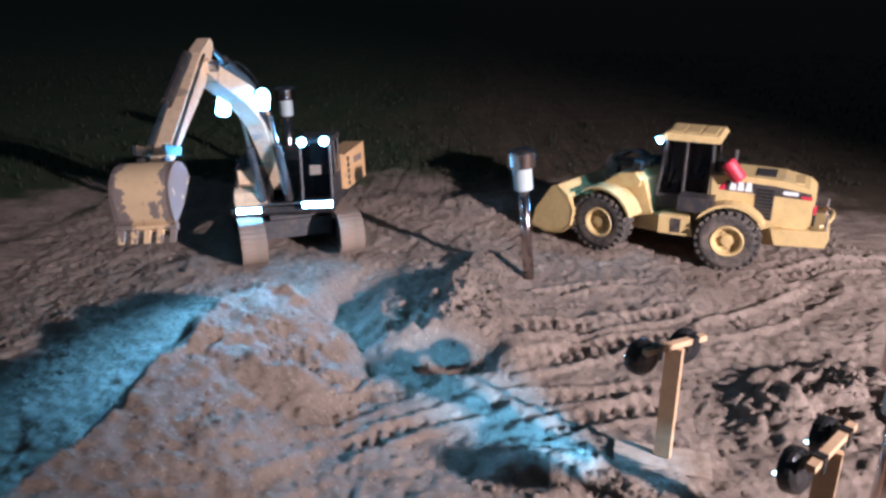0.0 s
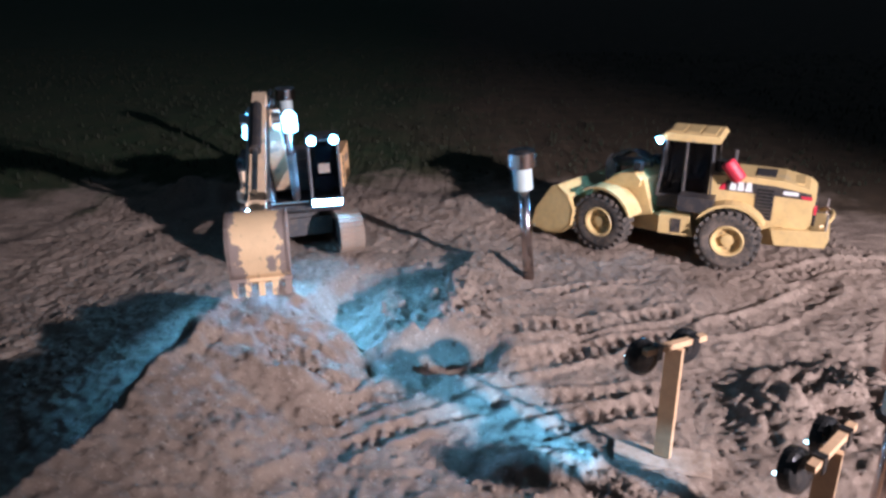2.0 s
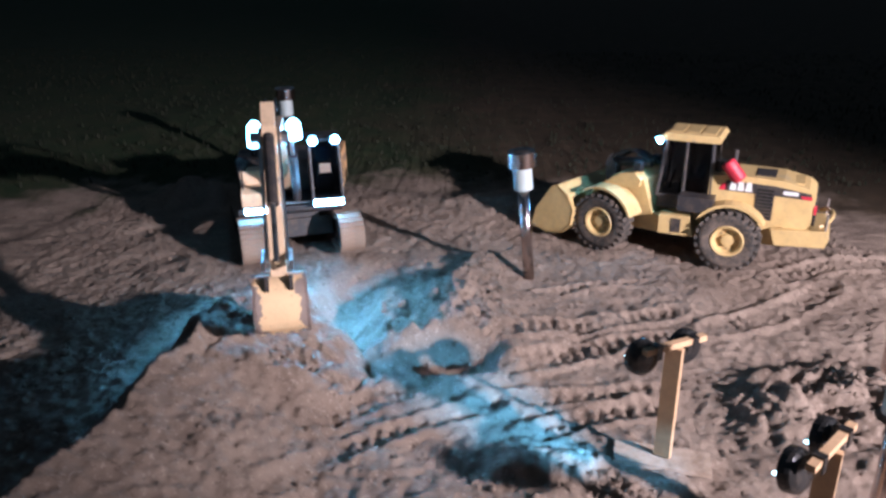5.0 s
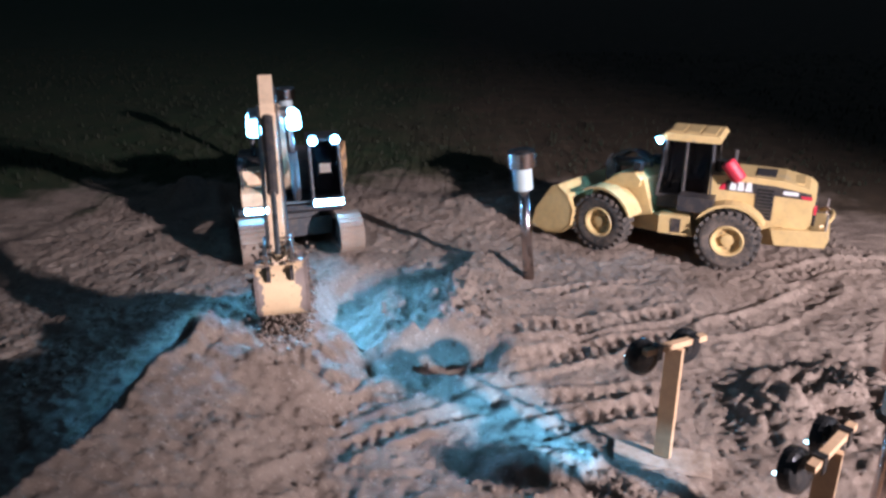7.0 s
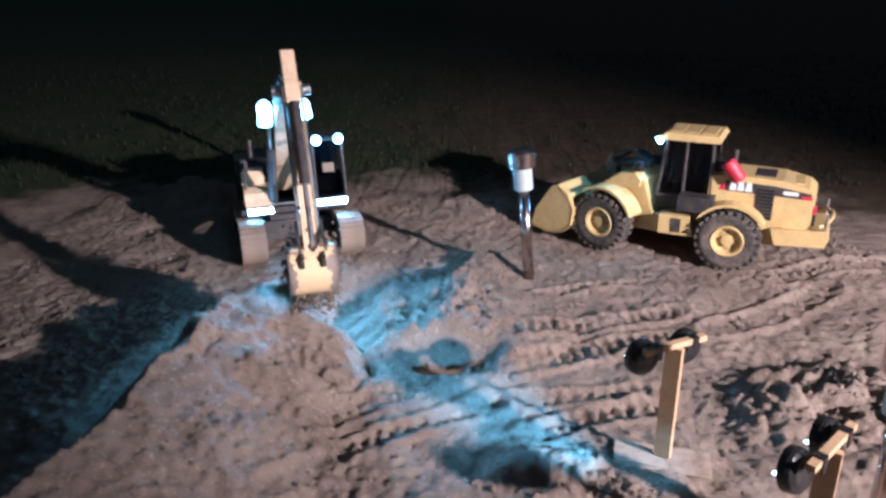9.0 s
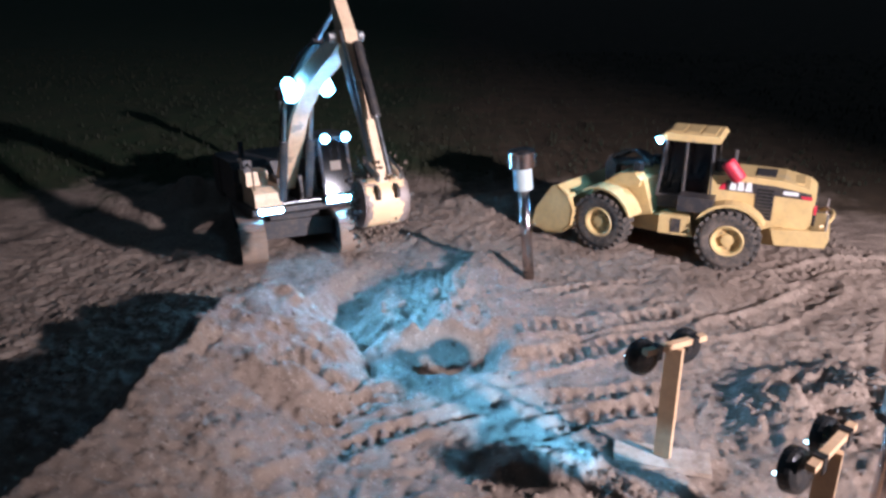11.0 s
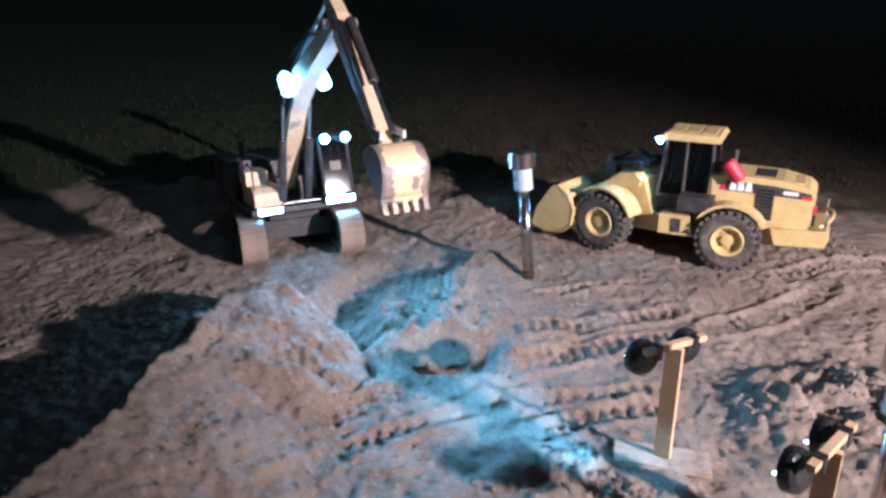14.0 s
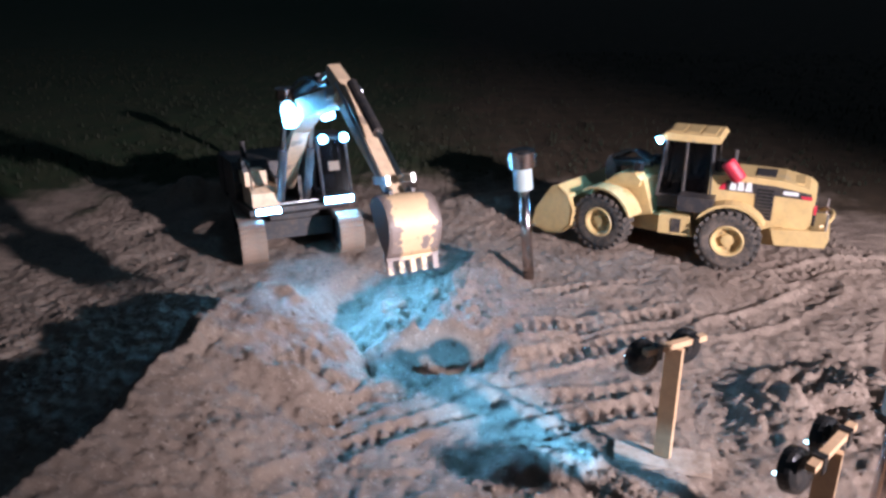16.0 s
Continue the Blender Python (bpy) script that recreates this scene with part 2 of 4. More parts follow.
def height(x, y):
    wob = fbm(x, y, 6, 3, 3)
    calm = 1 - 0.75 * bump_at(x, y, 0.0, 0.83, 0.26, 0.13, 12, 1.0, 4)
    z = calm * (0.020 * fbm(x, y, 2.2, 4, 11) + 0.009 * fbm(x, y, 14, 4, 5))
    z = z - 0.02 * step(0.35, 0.8, -x) * step(1.9, 1.2, y)
    # spoil heap, steep on its far side and long on the near one
    d, side, level, _ = along(x, y, CREST)
    d = np.maximum(d + 0.02 * wob, 0)
    level = level + 0.022 * fbm(x, y, 11, 3, 51)
    heap = level - d * np.where(side > 0, 1.0, 0.56)
    d, side, level, _ = along(x, y, FLANK)
    d = np.maximum(d + 0.012 * wob, 0)
    heap = np.minimum(heap, np.where(side > 0, level - d * (0.62 + 0.5 * step(0.90, 0.95, y)), level + 0.45 * d))
    heap = np.maximum(heap, 0)
    z = np.maximum(z, 0) + heap + np.minimum(z, 0) * (heap <= 0)
    z = z + bump_at(x, y, -0.203, 0.895, 0.040, 0.020, 12, -0.016)
    bite = bump_at(x, y, -0.20, 0.905, 0.036, 0.016, 12, 1.0, 4)
    z = z + bite * 0.004 * np.sin(2 * math.pi * (x + 0.25 * y) / 0.017)
    z = z + bump_at(x, y, -0.208, 0.852, 0.06, 0.022, 4, 0.020, 3)
    for pts in CRACKS:
        d, _, _, _ = along(x, y, pts)
        z = z - 0.009 * np.exp(-((d + 0.012 * wob) / 0.0045) ** 2)
    # pit beside the heap, the dumped mound behind it, the hollow before it
    d, _, level, _ = along(x, y, [(-0.135, 0.985, 0.018), (-0.150, 1.05, 0.045), (-0.175, 1.16, 0.05), (-0.165, 1.26, 0.04), (-0.12, 1.35, 0.015)])
    z = z - level * step(0.085, 0.020, d + 0.03 * wob)
    d, side, level, _ = along(x, y, MOUND)
    d = np.maximum(d + 0.014 * wob, 0)
    mound = level + 0.012 * fbm(x, y, 16, 3, 71) - d * np.where(side > 0, 0.62, 0.24)
    z = np.where(mound > 0, np.maximum(z, mound), z)
    z = z + bump_at(x, y, 0.10, 1.36, 0.10, 0.05, 12, 0.018)
    hollow = bump_at(x, y, 0.014, 0.978, 0.078, 0.044, 4, 1.0, 4)
    z = z * (1 - hollow) - 0.018 * hollow
    z = z + bump_at(x, y, 0.095, 0.985, 0.020, 0.030, 20, 0.012)
    z = z + bump_at(x, y, -0.095, 0.925, 0.030, 0.030, -30, 0.008)
    z = z + bump_at(x, y, 0.105, 0.725, 0.050, 0.032, 10, 0.028)
    z = z + bump_at(x, y, 0.03, 0.725, 0.045, 0.028, 10, -0.006)
    z = z + bump_at(x, y, 0.13, 0.665, 0.07, 0.03, 10, 0.004)
    z = z + bump_at(x, y, -0.625, 1.80, 0.050, 0.035, 8, 0.060, 4) + bump_at(x, y, -0.555, 1.78, 0.022, 0.025, 8, 0.042, 4) + bump_at(x, y, -0.335, 0.905, 0.022, 0.035, 25, 0.022)
    z = z + bump_at(x, y, -0.45, 1.36, 0.10, 0.05, 20, 0.014)
    bank = bump_at(x, y, -0.02, 1.12, 0.13, 0.13, -30, 1.0, 4)
    z = z + bank * (0.022 * np.abs(fbm(x, y, 34, 4, 61, 0.62)) + 0.009 * fbm(x, y, 80, 2, 63))
    # soil round the far edge and the rough ground on the right
    z = z + 0.03 * step(1.75, 2.3, y) * step(0.1, -0.9, x)
    z = z + bump_at(x, y, 0.05, 1.72, 0.25, 0.12, -10, 0.035)
    rough = bump_at(x, y, 0.52, 0.83, 0.155, 0.14, 30, 1.0, 6)
    z = z + rough * (0.024 * fbm(x, y, 24, 4, 21, 0.62) + 0.030)
    spill = bump_at(x, y, 0.185, 0.70, 0.065, 0.075, 35, 1.0, 4)
    z = z + spill * (0.020 * fbm(x, y, 38, 4, 27, 0.65) + 0.004)
    for pts, half, deep in RUTS:
        d, side, _, run = along(x, y, pts)
        inside = step(half, half * 0.8, d) * step(0, 0.03, run) * step(1.0, 0.4, np.abs(fbm(x, y, 9, 2, 40)) * 2.2)
        lug = np.sin(2 * math.pi * (run / 0.021 + side * d / half * 0.25 + 0.5 * (side > 0)))
        z = z + inside * (-deep * 0.6 + deep * 0.75 * step(-0.2, 0.35, lug)) + 0.005 * np.exp(-((d - half * 1.15) / 0.007) ** 2)
    # bearing places of the machines
    for cx, cy, r, lv in SEATS:
        w = step(r * 1.7, r, np.hypot(x - cx, y - cy))
        z = z * (1 - w) + w * (lv + 0.25 * np.clip(z, -0.01, 0.01))
    near = step(2.6, 1.6, np.abs(x) + 0 * y) * step(3.0, 2.0, y)
    z = z + near * (0.0055 + 0.0025 * step(0.0, -0.1, x) * step(1.3, 1.1, y)) * (0.8 * fbm(x, y, 45, 3, 9) + 0.75 * fbm(x, y, 120, 2, 12))
    return z


SEATS = [(0.44, 1.49, 0.18, 0.0), (-0.33, 1.53, 0.16, 0.0), (0.258, 0.752, 0.05, 0.0), (0.339, 0.560, 0.055, 0.0)]


def spaced(fine0, fine1, pitch, far0, far1):
    mid = list(np.arange(fine0, fine1, pitch))
    lo, hi, s = [], [], pitch
    v = fine0
    while v > far0:
        s *= 1.16
        v -= s
        lo.append(v)
    v, s = mid[-1], pitch
    while v < far1:
        s *= 1.16
        v += s
        hi.append(v)
    return np.array(lo[::-1] + mid + hi)


def build_ground():
    xs, ys = spaced(-0.85, 0.85, 0.0036, -60, 60), spaced(0.46, 1.7, 0.0036, -20, 120)
    gx, gy = np.meshgrid(xs, ys)
    gz = height(gx, gy)
    nx, ny = len(xs), len(ys)
    co = np.stack([gx, gy, gz], -1).reshape(-1, 3)
    i = (np.arange(ny - 1)[:, None] * nx + np.arange(nx - 1)[None]).ravel()
    quads = np.stack([i, i + 1, i + nx + 1, i + nx], -1)
    me = bpy.data.meshes.new("ground")
    me.vertices.add(len(co))
    me.vertices.foreach_set("co", co.ravel())
    me.loops.add(quads.size)
    me.loops.foreach_set("vertex_index", quads.ravel())
    me.polygons.add(len(quads))
    me.polygons.foreach_set("loop_start", np.arange(0, quads.size, 4))
    me.polygons.foreach_set("loop_total", np.full(len(quads), 4))
    me.polygons.foreach_set("use_smooth", np.ones(len(quads), bool))
    me.update(calc_edges=True)
    me.materials.append(SOIL)
    ob = new("ground", me)
    return tagged(ob, "brown loose soil with heaps, pits and tyre ruts", "ground", kind="structure")


def ground_at(x, y):
    return float(height(np.array([float(x)]), np.array([float(y)]))[0])


build_ground()


# ---- excavator ----
PIVOT_X, PIVOT_Z, BOOM, STICK = 0.0176, 0.1356, 0.5055, 0.2400
EX_ROOT = pose(-0.3262, 1.5064, -0.0061, -5.7, -2.8, 0)
CRAWLER = (0.0072, 0.0166, 0.0)


def led_row(name, m, n, w, h, material, parent, label):
    bm = B()
    for k in range(n):
        y = (k - (n - 1) / 2) * w / n
        box(bm, 0, 0.0012, y - w / n * 0.36, y + w / n * 0.36, -h / 2, h / 2, m)
    return part(name, bm, material, parent, label)


def work_light(parent, m, size, glow_mat, hood=1.6):
    """A round lamp that shines along +x of m."""
    r = m @ Matrix.Rotation(radians(90), 4, "Y")
    bm = lathe(B(), [(size * 0.55, -size * 0.9), (size, -size * 0.3), (size * 1.08, 0), (size * 1.08, size * hood), (size * 0.98, size * hood), (size * 0.96, 0.0004)], r, 16)
    # the case itself emits, so the lamp looks bright from every side
    lamp = part("work_light", bm, GLARE_CASE, parent, "lamp case with an added blue-white glow for glare", smooth=True)
    part("lens", lathe(B(), [(size * 0.90, 0.001), (size * 0.90, size * 0.2)], r, 16), glow_mat, lamp, "glowing blue-white LED lens")
    return lamp


def track_belt(parent, y):
    """A belt with its shoes, and the side frame with wheels."""
    L, Hh, w = 0.33, 0.076, 0.046
    r = Hh / 2
    belt = B()
    loop = []
    for k in range(13):
        a = -math.pi / 2 + math.pi * k / 12
        loop.append((L / 2 - r + r * math.cos(a), r + r * math.sin(a)))
    for k in range(13):
        a = math.pi / 2 + math.pi * k / 12
        loop.append((-L / 2 + r + r * math.cos(a), r + r * math.sin(a)))
    inner = [((x * 0.965), r + (z - r) * 0.86) for x, z in loop]
    n = len(loop)
    for ys in ((y - w / 2, y + w / 2),):
        va = [[belt.verts.new((x, yy, z)) for x, z in loop] for yy in ys]
        vb = [[belt.verts.new((x, yy, z)) for x, z in inner] for yy in ys]
        for k in range(n):
            j = (k + 1) % n
            belt.faces.new((va[0][k], va[0][j], va[1][j], va[1][k]))
            belt.faces.new((vb[0][k], vb[0][j], vb[1][j], vb[1][k]))
            for q in (0, 1):
                belt.faces.new((va[q][k], va[q][j], vb[q][j], vb[q][k]))
    pts = []
    for (ax, az), (bx, bz) in zip(loop, loop[1:] + loop[:1]):
        ln = math.hypot(bx - ax, bz - az)
        m = max(1, round(ln / 0.0125))
        for k in range(m):
            pts.append((ax + (bx - ax) * k / m, az + (bz - az) * k / m, math.atan2(bz - az, bx - ax)))
    ob = part("track", belt, TRACK, parent, "dusty steel crawler track")
    ob.location, ob.rotation_euler = CRAWLER, (0, 0, radians(-71))
    first = None
    for x, z, a in pts:
        m = Matrix.Translation((x, y, z)) @ Matrix.Rotation(-a, 4, "Y")
        if first is None:
            first = part("track_shoe", box(B(), -0.0050, 0.0050, -w / 2 - 0.001, w / 2 + 0.001, -0.0022, 0.0005), TRACK, ob)
            shoe = first
        else:
            shoe = new("track_shoe", first.data)
            shoe.parent = ob
        shoe.matrix_basis = m
    frame_bm = prism(B(), [(-L / 2 + 0.03, 0.022), (L / 2 - 0.03, 0.022), (L / 2 - 0.04, 0.05), (-L / 2 + 0.04, 0.05)], y - w * 0.3, y + w * 0.3)
    part("track_frame", frame_bm, DARK, ob)
    for k in range(7):
        x = -0.11 + 0.22 * k / 6
        part("roller", rod(B(), (x, y - w * 0.42, 0.018), (x, y + w * 0.42, 0.018), 0.010), DARK, ob)
    for x in (-L / 2 + r, L / 2 - r):
        part("sprocket", rod(B(), (x, y - w * 0.46, r), (x, y + w * 0.46, r), r * 0.78, 16), DARK, ob)


def excavator():
    root = thing("excavator", EX_ROOT, "yellow crawler excavator model with blue-white work lights", "excavator")
    under = part("undercarriage", box(box(B(), -0.06, 0.06, -0.075, 0.075, 0.025, 0.062), -0.05, 0.05, -0.05, 0.05, 0.062, 0.078), DARK, root, "dark undercarriage frame", 0.003)
    under.location, under.rotation_euler = CRAWLER, (0, 0, radians(-71))
    for y in (-0.095, 0.095):
        track_belt(root, y)
    # upper structure: x forward, y to its left
    up = part("upper_body", prism(B(), [(-0.20, 0.088), (0.085, 0.082), (0.092, 0.088), (0.092, 0.098), (-0.20, 0.102)], -0.090, 0.112), DARK, root, "dark slewing deck", 0.002)
    part("counterweight", prism(B(), [(-0.235, 0.10), (-0.17, 0.09), (-0.17, 0.178), (-0.20, 0.185), (-0.23, 0.175), (-0.24, 0.14)], -0.098, 0.098), DARK, up, "dark counterweight", 0.006)
    part("engine_housing", prism(B(), [(-0.17, 0.10), (-0.03, 0.10), (-0.03, 0.165), (-0.05, 0.178), (-0.17, 0.180)], -0.096, -0.02), DARK, up, "dark engine housing", 0.004)
    part("engine_hood", prism(B(), [(-0.17, 0.102), (-0.05, 0.102), (-0.05, 0.172), (-0.17, 0.180)], -0.02, 0.062), DARK, up, "dark engine cover", 0.004)
    DOOR = Matrix.Translation((-0.052, 0.122, 0)) @ Matrix.Rotation(radians(-7), 4, "Z") @ Matrix.Translation((0.052, -0.106, 0))
    side = part("side_panel", prism(B(), [(-0.225, 0.104), (-0.052, 0.104), (-0.052, 0.178), (-0.225, 0.186)], 0.062, 0.110, DOOR), ORANGE, up, "orange-yellow side door with dark print", 0.003)
    for k in range(5):
        part("print_bar", box(B(), -0.078, -0.060, 0.1102, 0.1110, 0.110 + 0.013 * k, 0.119 + 0.013 * k, DOOR), DARK, side)
    part("print_bar", box(B(), -0.19, -0.12, 0.1102, 0.1110, 0.150, 0.164, DOOR), TRACK, side, "brownish print")
    # tool box and tank on the right front
    tool = part("tool_box", prism(B(), [(-0.02, 0.088), (0.079, 0.088), (0.085, 0.096), (0.085, 0.128), (0.067, 0.138), (-0.02, 0.138)], -0.082, -0.027), PEACH, up, "", 0.003)
    part("tank", box(B(), -0.03, 0.035, -0.084, -0.040, 0.138, 0.166), PEACH, up, "", 0.004)
    part("headlight_bar", box(B(), 0.084, 0.091, -0.082, -0.026, 0.085, 0.101), DARK, tool, "dark lamp housing")
    led_row("led_strip", Matrix.Translation((0.091, -0.054, 0.093)), 4, 0.050, 0.010, GLOW_BAR, tool, "glowing blue-white LED strip")
    rail = B()
    for p, q in (((0.07, -0.078, 0.134), (0.07, -0.078, 0.175)), ((0.0, -0.078, 0.164), (0.0, -0.078, 0.19)), ((0.07, -0.078, 0.175), (0.0, -0.078, 0.19))):
        rod(rail, p, q, 0.0018, 8)
    part("handrail", rail, DARK, up, "thin dark handrail")
    for x in (-0.01, 0.03):
        part("mirror", box(B(), x, x + 0.003, -0.086, -0.070, 0.165, 0.19), DARK, up, "small mirror", 0.001)
    part("boom_foot", box(box(B(), -0.025, 0.05, -0.0255, -0.0185, 0.098, 0.15), -0.025, 0.05, 0.0185, 0.0255, 0.098, 0.15), DARK, up, "dark boom foot bracket", 0.002)
    part("front_rail", rod(B(), (0.088, -0.03, 0.104), (0.088, 0.05, 0.104), 0.002), STEEL, up, "thin pale bar")
    part("exhaust", rod(B(), (-0.10, -0.06, 0.175), (-0.10, -0.06, 0.215), 0.006), DARK, up)
    # cab, which stands forward of the deck
    CAB = Matrix.Translation((0.022, 0.018, 0.0))
    cab = part("cab", box(B(), -0.045, 0.078, 0.036, 0.100, 0.098, 0.112, CAB), DARK, up, "dark driver's cab", 0.002)
    for (x0, x1) in ((-0.045, -0.045), (0.015, 0.015), (0.078, 0.058)):
        for y in (0.039, 0.097):
            part("cab_post", rod(B(), CAB @ Vector((x0, y, 0.11)), CAB @ Vector((x1, y, 0.222)), 0.0032, 8), DARK, cab)
    part("cab_roof", prism(B(), [(-0.05, 0.220), (0.06, 0.220), (0.064, 0.226), (0.05, 0.231), (-0.045, 0.231)], 0.034, 0.102, CAB), DARK, cab, "", 0.003)
    part("cab_rear_wall", box(B(), -0.046, -0.040, 0.040, 0.096, 0.11, 0.222, CAB), DARK, cab)
    part("windscreen", prism(B(), [(0.076, 0.114), (0.078, 0.114), (0.059, 0.22), (0.057, 0.22)], 0.042, 0.094, CAB), GLASS, cab, "tinted windscreen")
    part("side_window", box(B(), -0.04, 0.062, 0.0965, 0.0980, 0.15, 0.219, CAB), GLASS, cab, "tinted side window")
    part("cab_door", box(B(), -0.04, 0.074, 0.0955, 0.099, 0.112, 0.15, CAB), DARK, cab, "", 0.001)
    part("seat", prism(B(), [(-0.025, 0.112), (0.02, 0.112), (0.02, 0.145), (-0.005, 0.150), (-0.015, 0.20), (-0.028, 0.20)], 0.052, 0.084, CAB), BLACK, cab, "black seat", 0.004)
    # flat panel added in place of the pale figure in the cab
    part("figure_panel", prism(B(), [(0.0715, 0.160), (0.073, 0.160), (0.0695, 0.178), (0.068, 0.178)], 0.056, 0.078, CAB), TRACK, cab, "flat pale panel in place of a figure behind the windscreen")
    part("headlight_bar", box(B(), 0.078, 0.086, 0.036, 0.100, 0.096, 0.112, CAB), DARK, cab, "dark lamp housing")
    led_row("led_strip", CAB @ Matrix.Translation((0.086, 0.068, 0.103)), 5, 0.060, 0.011, GLOW_BAR, cab, "glowing blue-white LED strip")
    for y in (0.047, 0.090):
        work_light(up, CAB @ Matrix.Translation((0.076, y, 0.226)) @ Matrix.Rotation(radians(25), 4, "Y"), 0.0078, GLOW_CAB, 0.9)
    # boom: x from its foot pin to the stick pin, z up
    prof = [(-0.012, -0.010), (0.0, -0.016), (0.10, 0.012), (0.20, 0.036), (0.30, 0.030), (0.44, -0.006), (0.478, -0.012), (0.490, 0.0), (0.478, 0.012),
            (0.42, 0.028), (0.30, 0.066), (0.22, 0.088), (0.17, 0.084), (0.09, 0.048), (0.0, 0.016), (-0.012, 0.010)]
    boom = part("boom", prism(B(), [(x * BOOM / 0.477, z) for x, z in prof], -0.0155, 0.0155), PEACH, root, "yellow bent boom", 0.002)
    part("boom_pin", rod(B(), (BOOM, -0.027, 0), (BOOM, 0.027, 0), 0.008), STEEL, boom)
    part("boom_plate", box(B(), 0.14, 0.24, -0.0165, 0.0165, 0.045, 0.066), DARK, boom, "dark plate on the boom")
    hose = B()
    for y in (-0.008, 0.008):
        last = None
        for k in range(15):
            s = k / 14
            p = Vector((0.02 + 0.44 * s, y, 0.030 + 0.085 * math.sin(math.pi * min(1, s * 1.05)) ** 0.9 + 0.004 * math.sin(9 * s)))
            if last is not None:
                rod(hose, last, p, 0.0022, 6)
            last = p
    part("hydraulic_hose", hose, BLACK, boom, "black hydraulic hoses")
    part("light_bracket", box(B(), 0.2703, 0.2803, -0.034, 0.034, 0.0625, 0.0685), DARK, boom, "dark lamp bracket")
    for y, turn, hood, lens in ((-0.0325, -12, 2.9, GLOW_BOOM_DIM), (0.0325, 17, 2.1, GLOW_BOOM)):
        work_light(boom, Matrix.Translation((0.2833, y, 0.0595)) @ Matrix.Rotation(radians(turn), 4, "Z") @ Matrix.Rotation(radians(79), 4, "Y"), 0.0112, lens, hood)
    # stick: x from the boom pin to the bucket pin; z away from the machine
    prof = [(-0.060, 0.004), (-0.054, 0.018), (0.0, 0.028), (0.06, 0.024), (0.21, 0.011), (0.235, 0.009), (0.235, -0.009), (0.21, -0.012), (0.02, -0.022), (-0.012, -0.015), (-0.054, -0.004)]
    stick = part("stick", prism(B(), [(x, z * 0.8) for x, z in prof], -0.0095, 0.0095), PEACH, root, "yellow stick with pale worn edges", 0.002)
    part("stick_pin", rod(B(), (STICK, -0.022, 0), (STICK, 0.022, 0), 0.005), STEEL, stick)
    for y in (-0.017, 0.017):
        part("bucket_link", prism(B(), [(0.188, 0.0), (0.198, -0.006), (0.238, 0.028), (0.231, 0.036)], y - 0.002, y + 0.002), STEEL, stick, "steel bucket link", 0.001)
    cyl_bm = rod(B(), (0.03, 0, 0.036), (0.145, 0, 0.036), 0.0075)
    part("bucket_cylinder", cyl_bm, DARK, stick, "dark bucket cylinder")
    part("bucket_rod", rod(B(), (0.14, 0, 0.036), (0.231, 0, 0.033), 0.0035), STEEL, stick, "bright piston rod")
    for y in (-0.016, 0.016):
        part("stick_rib", rod(B(), (0.0, y * 0.8, 0.018), (0.21, y * 0.8, 0.006), 0.0022, 6), STEEL, stick, "pale hydraulic pipe")
    # bucket: x from its pin to the teeth, z to the outer back
    hw, BK = 0.0375, Matrix.Scale(0.87, 4)
    outer = [(-0.0034, -0.0190), (-0.0101, -0.0045), (-0.0090, 0.0134), (-0.0022, 0.0280), (0.0090, 0.0392), (0.0246, 0.0470), (0.0403, 0.0482), (0.0549, 0.0426), (0.0672, 0.0314), (0.0762, 0.0179), (0.0829, 0.0056)]
    inner = [(x * 0.94 + 0.0015, z * 0.90 - 0.0015) for x, z in outer]
    shell = B()
    n = len(outer)
    va = [[shell.verts.new(BK @ Vector((x, y, z))) for x, z in outer] for y in (-hw, hw)]
    vb = [[shell.verts.new(BK @ Vector((x, y, z))) for x, z in inner] for y in (-hw, hw)]
    for k in range(n - 1):
        shell.faces.new((va[0][k], va[0][k + 1], va[1][k + 1], va[1][k]))
        shell.faces.new((vb[0][k], vb[0][k + 1], vb[1][k + 1], vb[1][k]))
    for k in (0, n - 1):
        shell.faces.new((va[0][k], va[1][k], vb[1][k], vb[0][k]))
    bucket = part("bucket", shell, BUCKET, root, "yellow digging bucket with scraped paint", smooth=True)
    for y in (-hw, hw - 0.0034):
        part("bucket_side", prism(B(), outer + [(0.0426, -0.0112)], y - 0.0011 * (y < 0), y + 0.0034 + 0.0011 * (y > 0), BK), BUCKET, bucket, "", 0.0008)
    part("cutting_edge", box(B(), 0.0762, 0.0862, -hw - 0.0022, hw + 0.0022, -0.0011, 0.0078, BK), BUCKET, bucket, "scraped cutting edge", 0.0011)
    for k in range(5):
        y = -hw + 0.0034 + (2 * hw - 0.0067) * k / 4
        part("tooth", prism(B(), [(0.0806, 0.0067), (0.0840, -0.0011), (0.1030, -0.0011), (0.1042, 0.0011)], y - 0.0039, y + 0.0039, BK), BUCKET, bucket, "", 0.0007)
    for y in (-0.0146, 0.0146):
        part("bucket_ear", prism(B(), [(-0.013, 0.0), (0.0, -0.010), (0.008, 0.004), (0.002, 0.016), (-0.010, 0.020), (-0.018, 0.010)], y - 0.0022, y + 0.0022), DARK, bucket)
    # hydraulic cylinders that follow the arm
    moving = {"upper": up, "boom": boom, "stick": stick, "bucket": bucket}
    for side_name, y in (("left", 0.026), ("right", -0.026)):
        moving["barrel_" + side_name] = part("boom_cylinder", rod(B(), (0, 0, 0), (0.13, 0, 0), 0.0085), DARK, root, "dark boom cylinder")
        moving["rod_" + side_name] = part("boom_rod", rod(B(), (0, 0, 0), (0.12, 0, 0), 0.004), STEEL, root, "bright piston rod")
    moving["stick_barrel"] = part("stick_cylinder", rod(B(), (0, 0, 0), (0.16, 0, 0), 0.009), DARK, root, "dark stick cylinder")
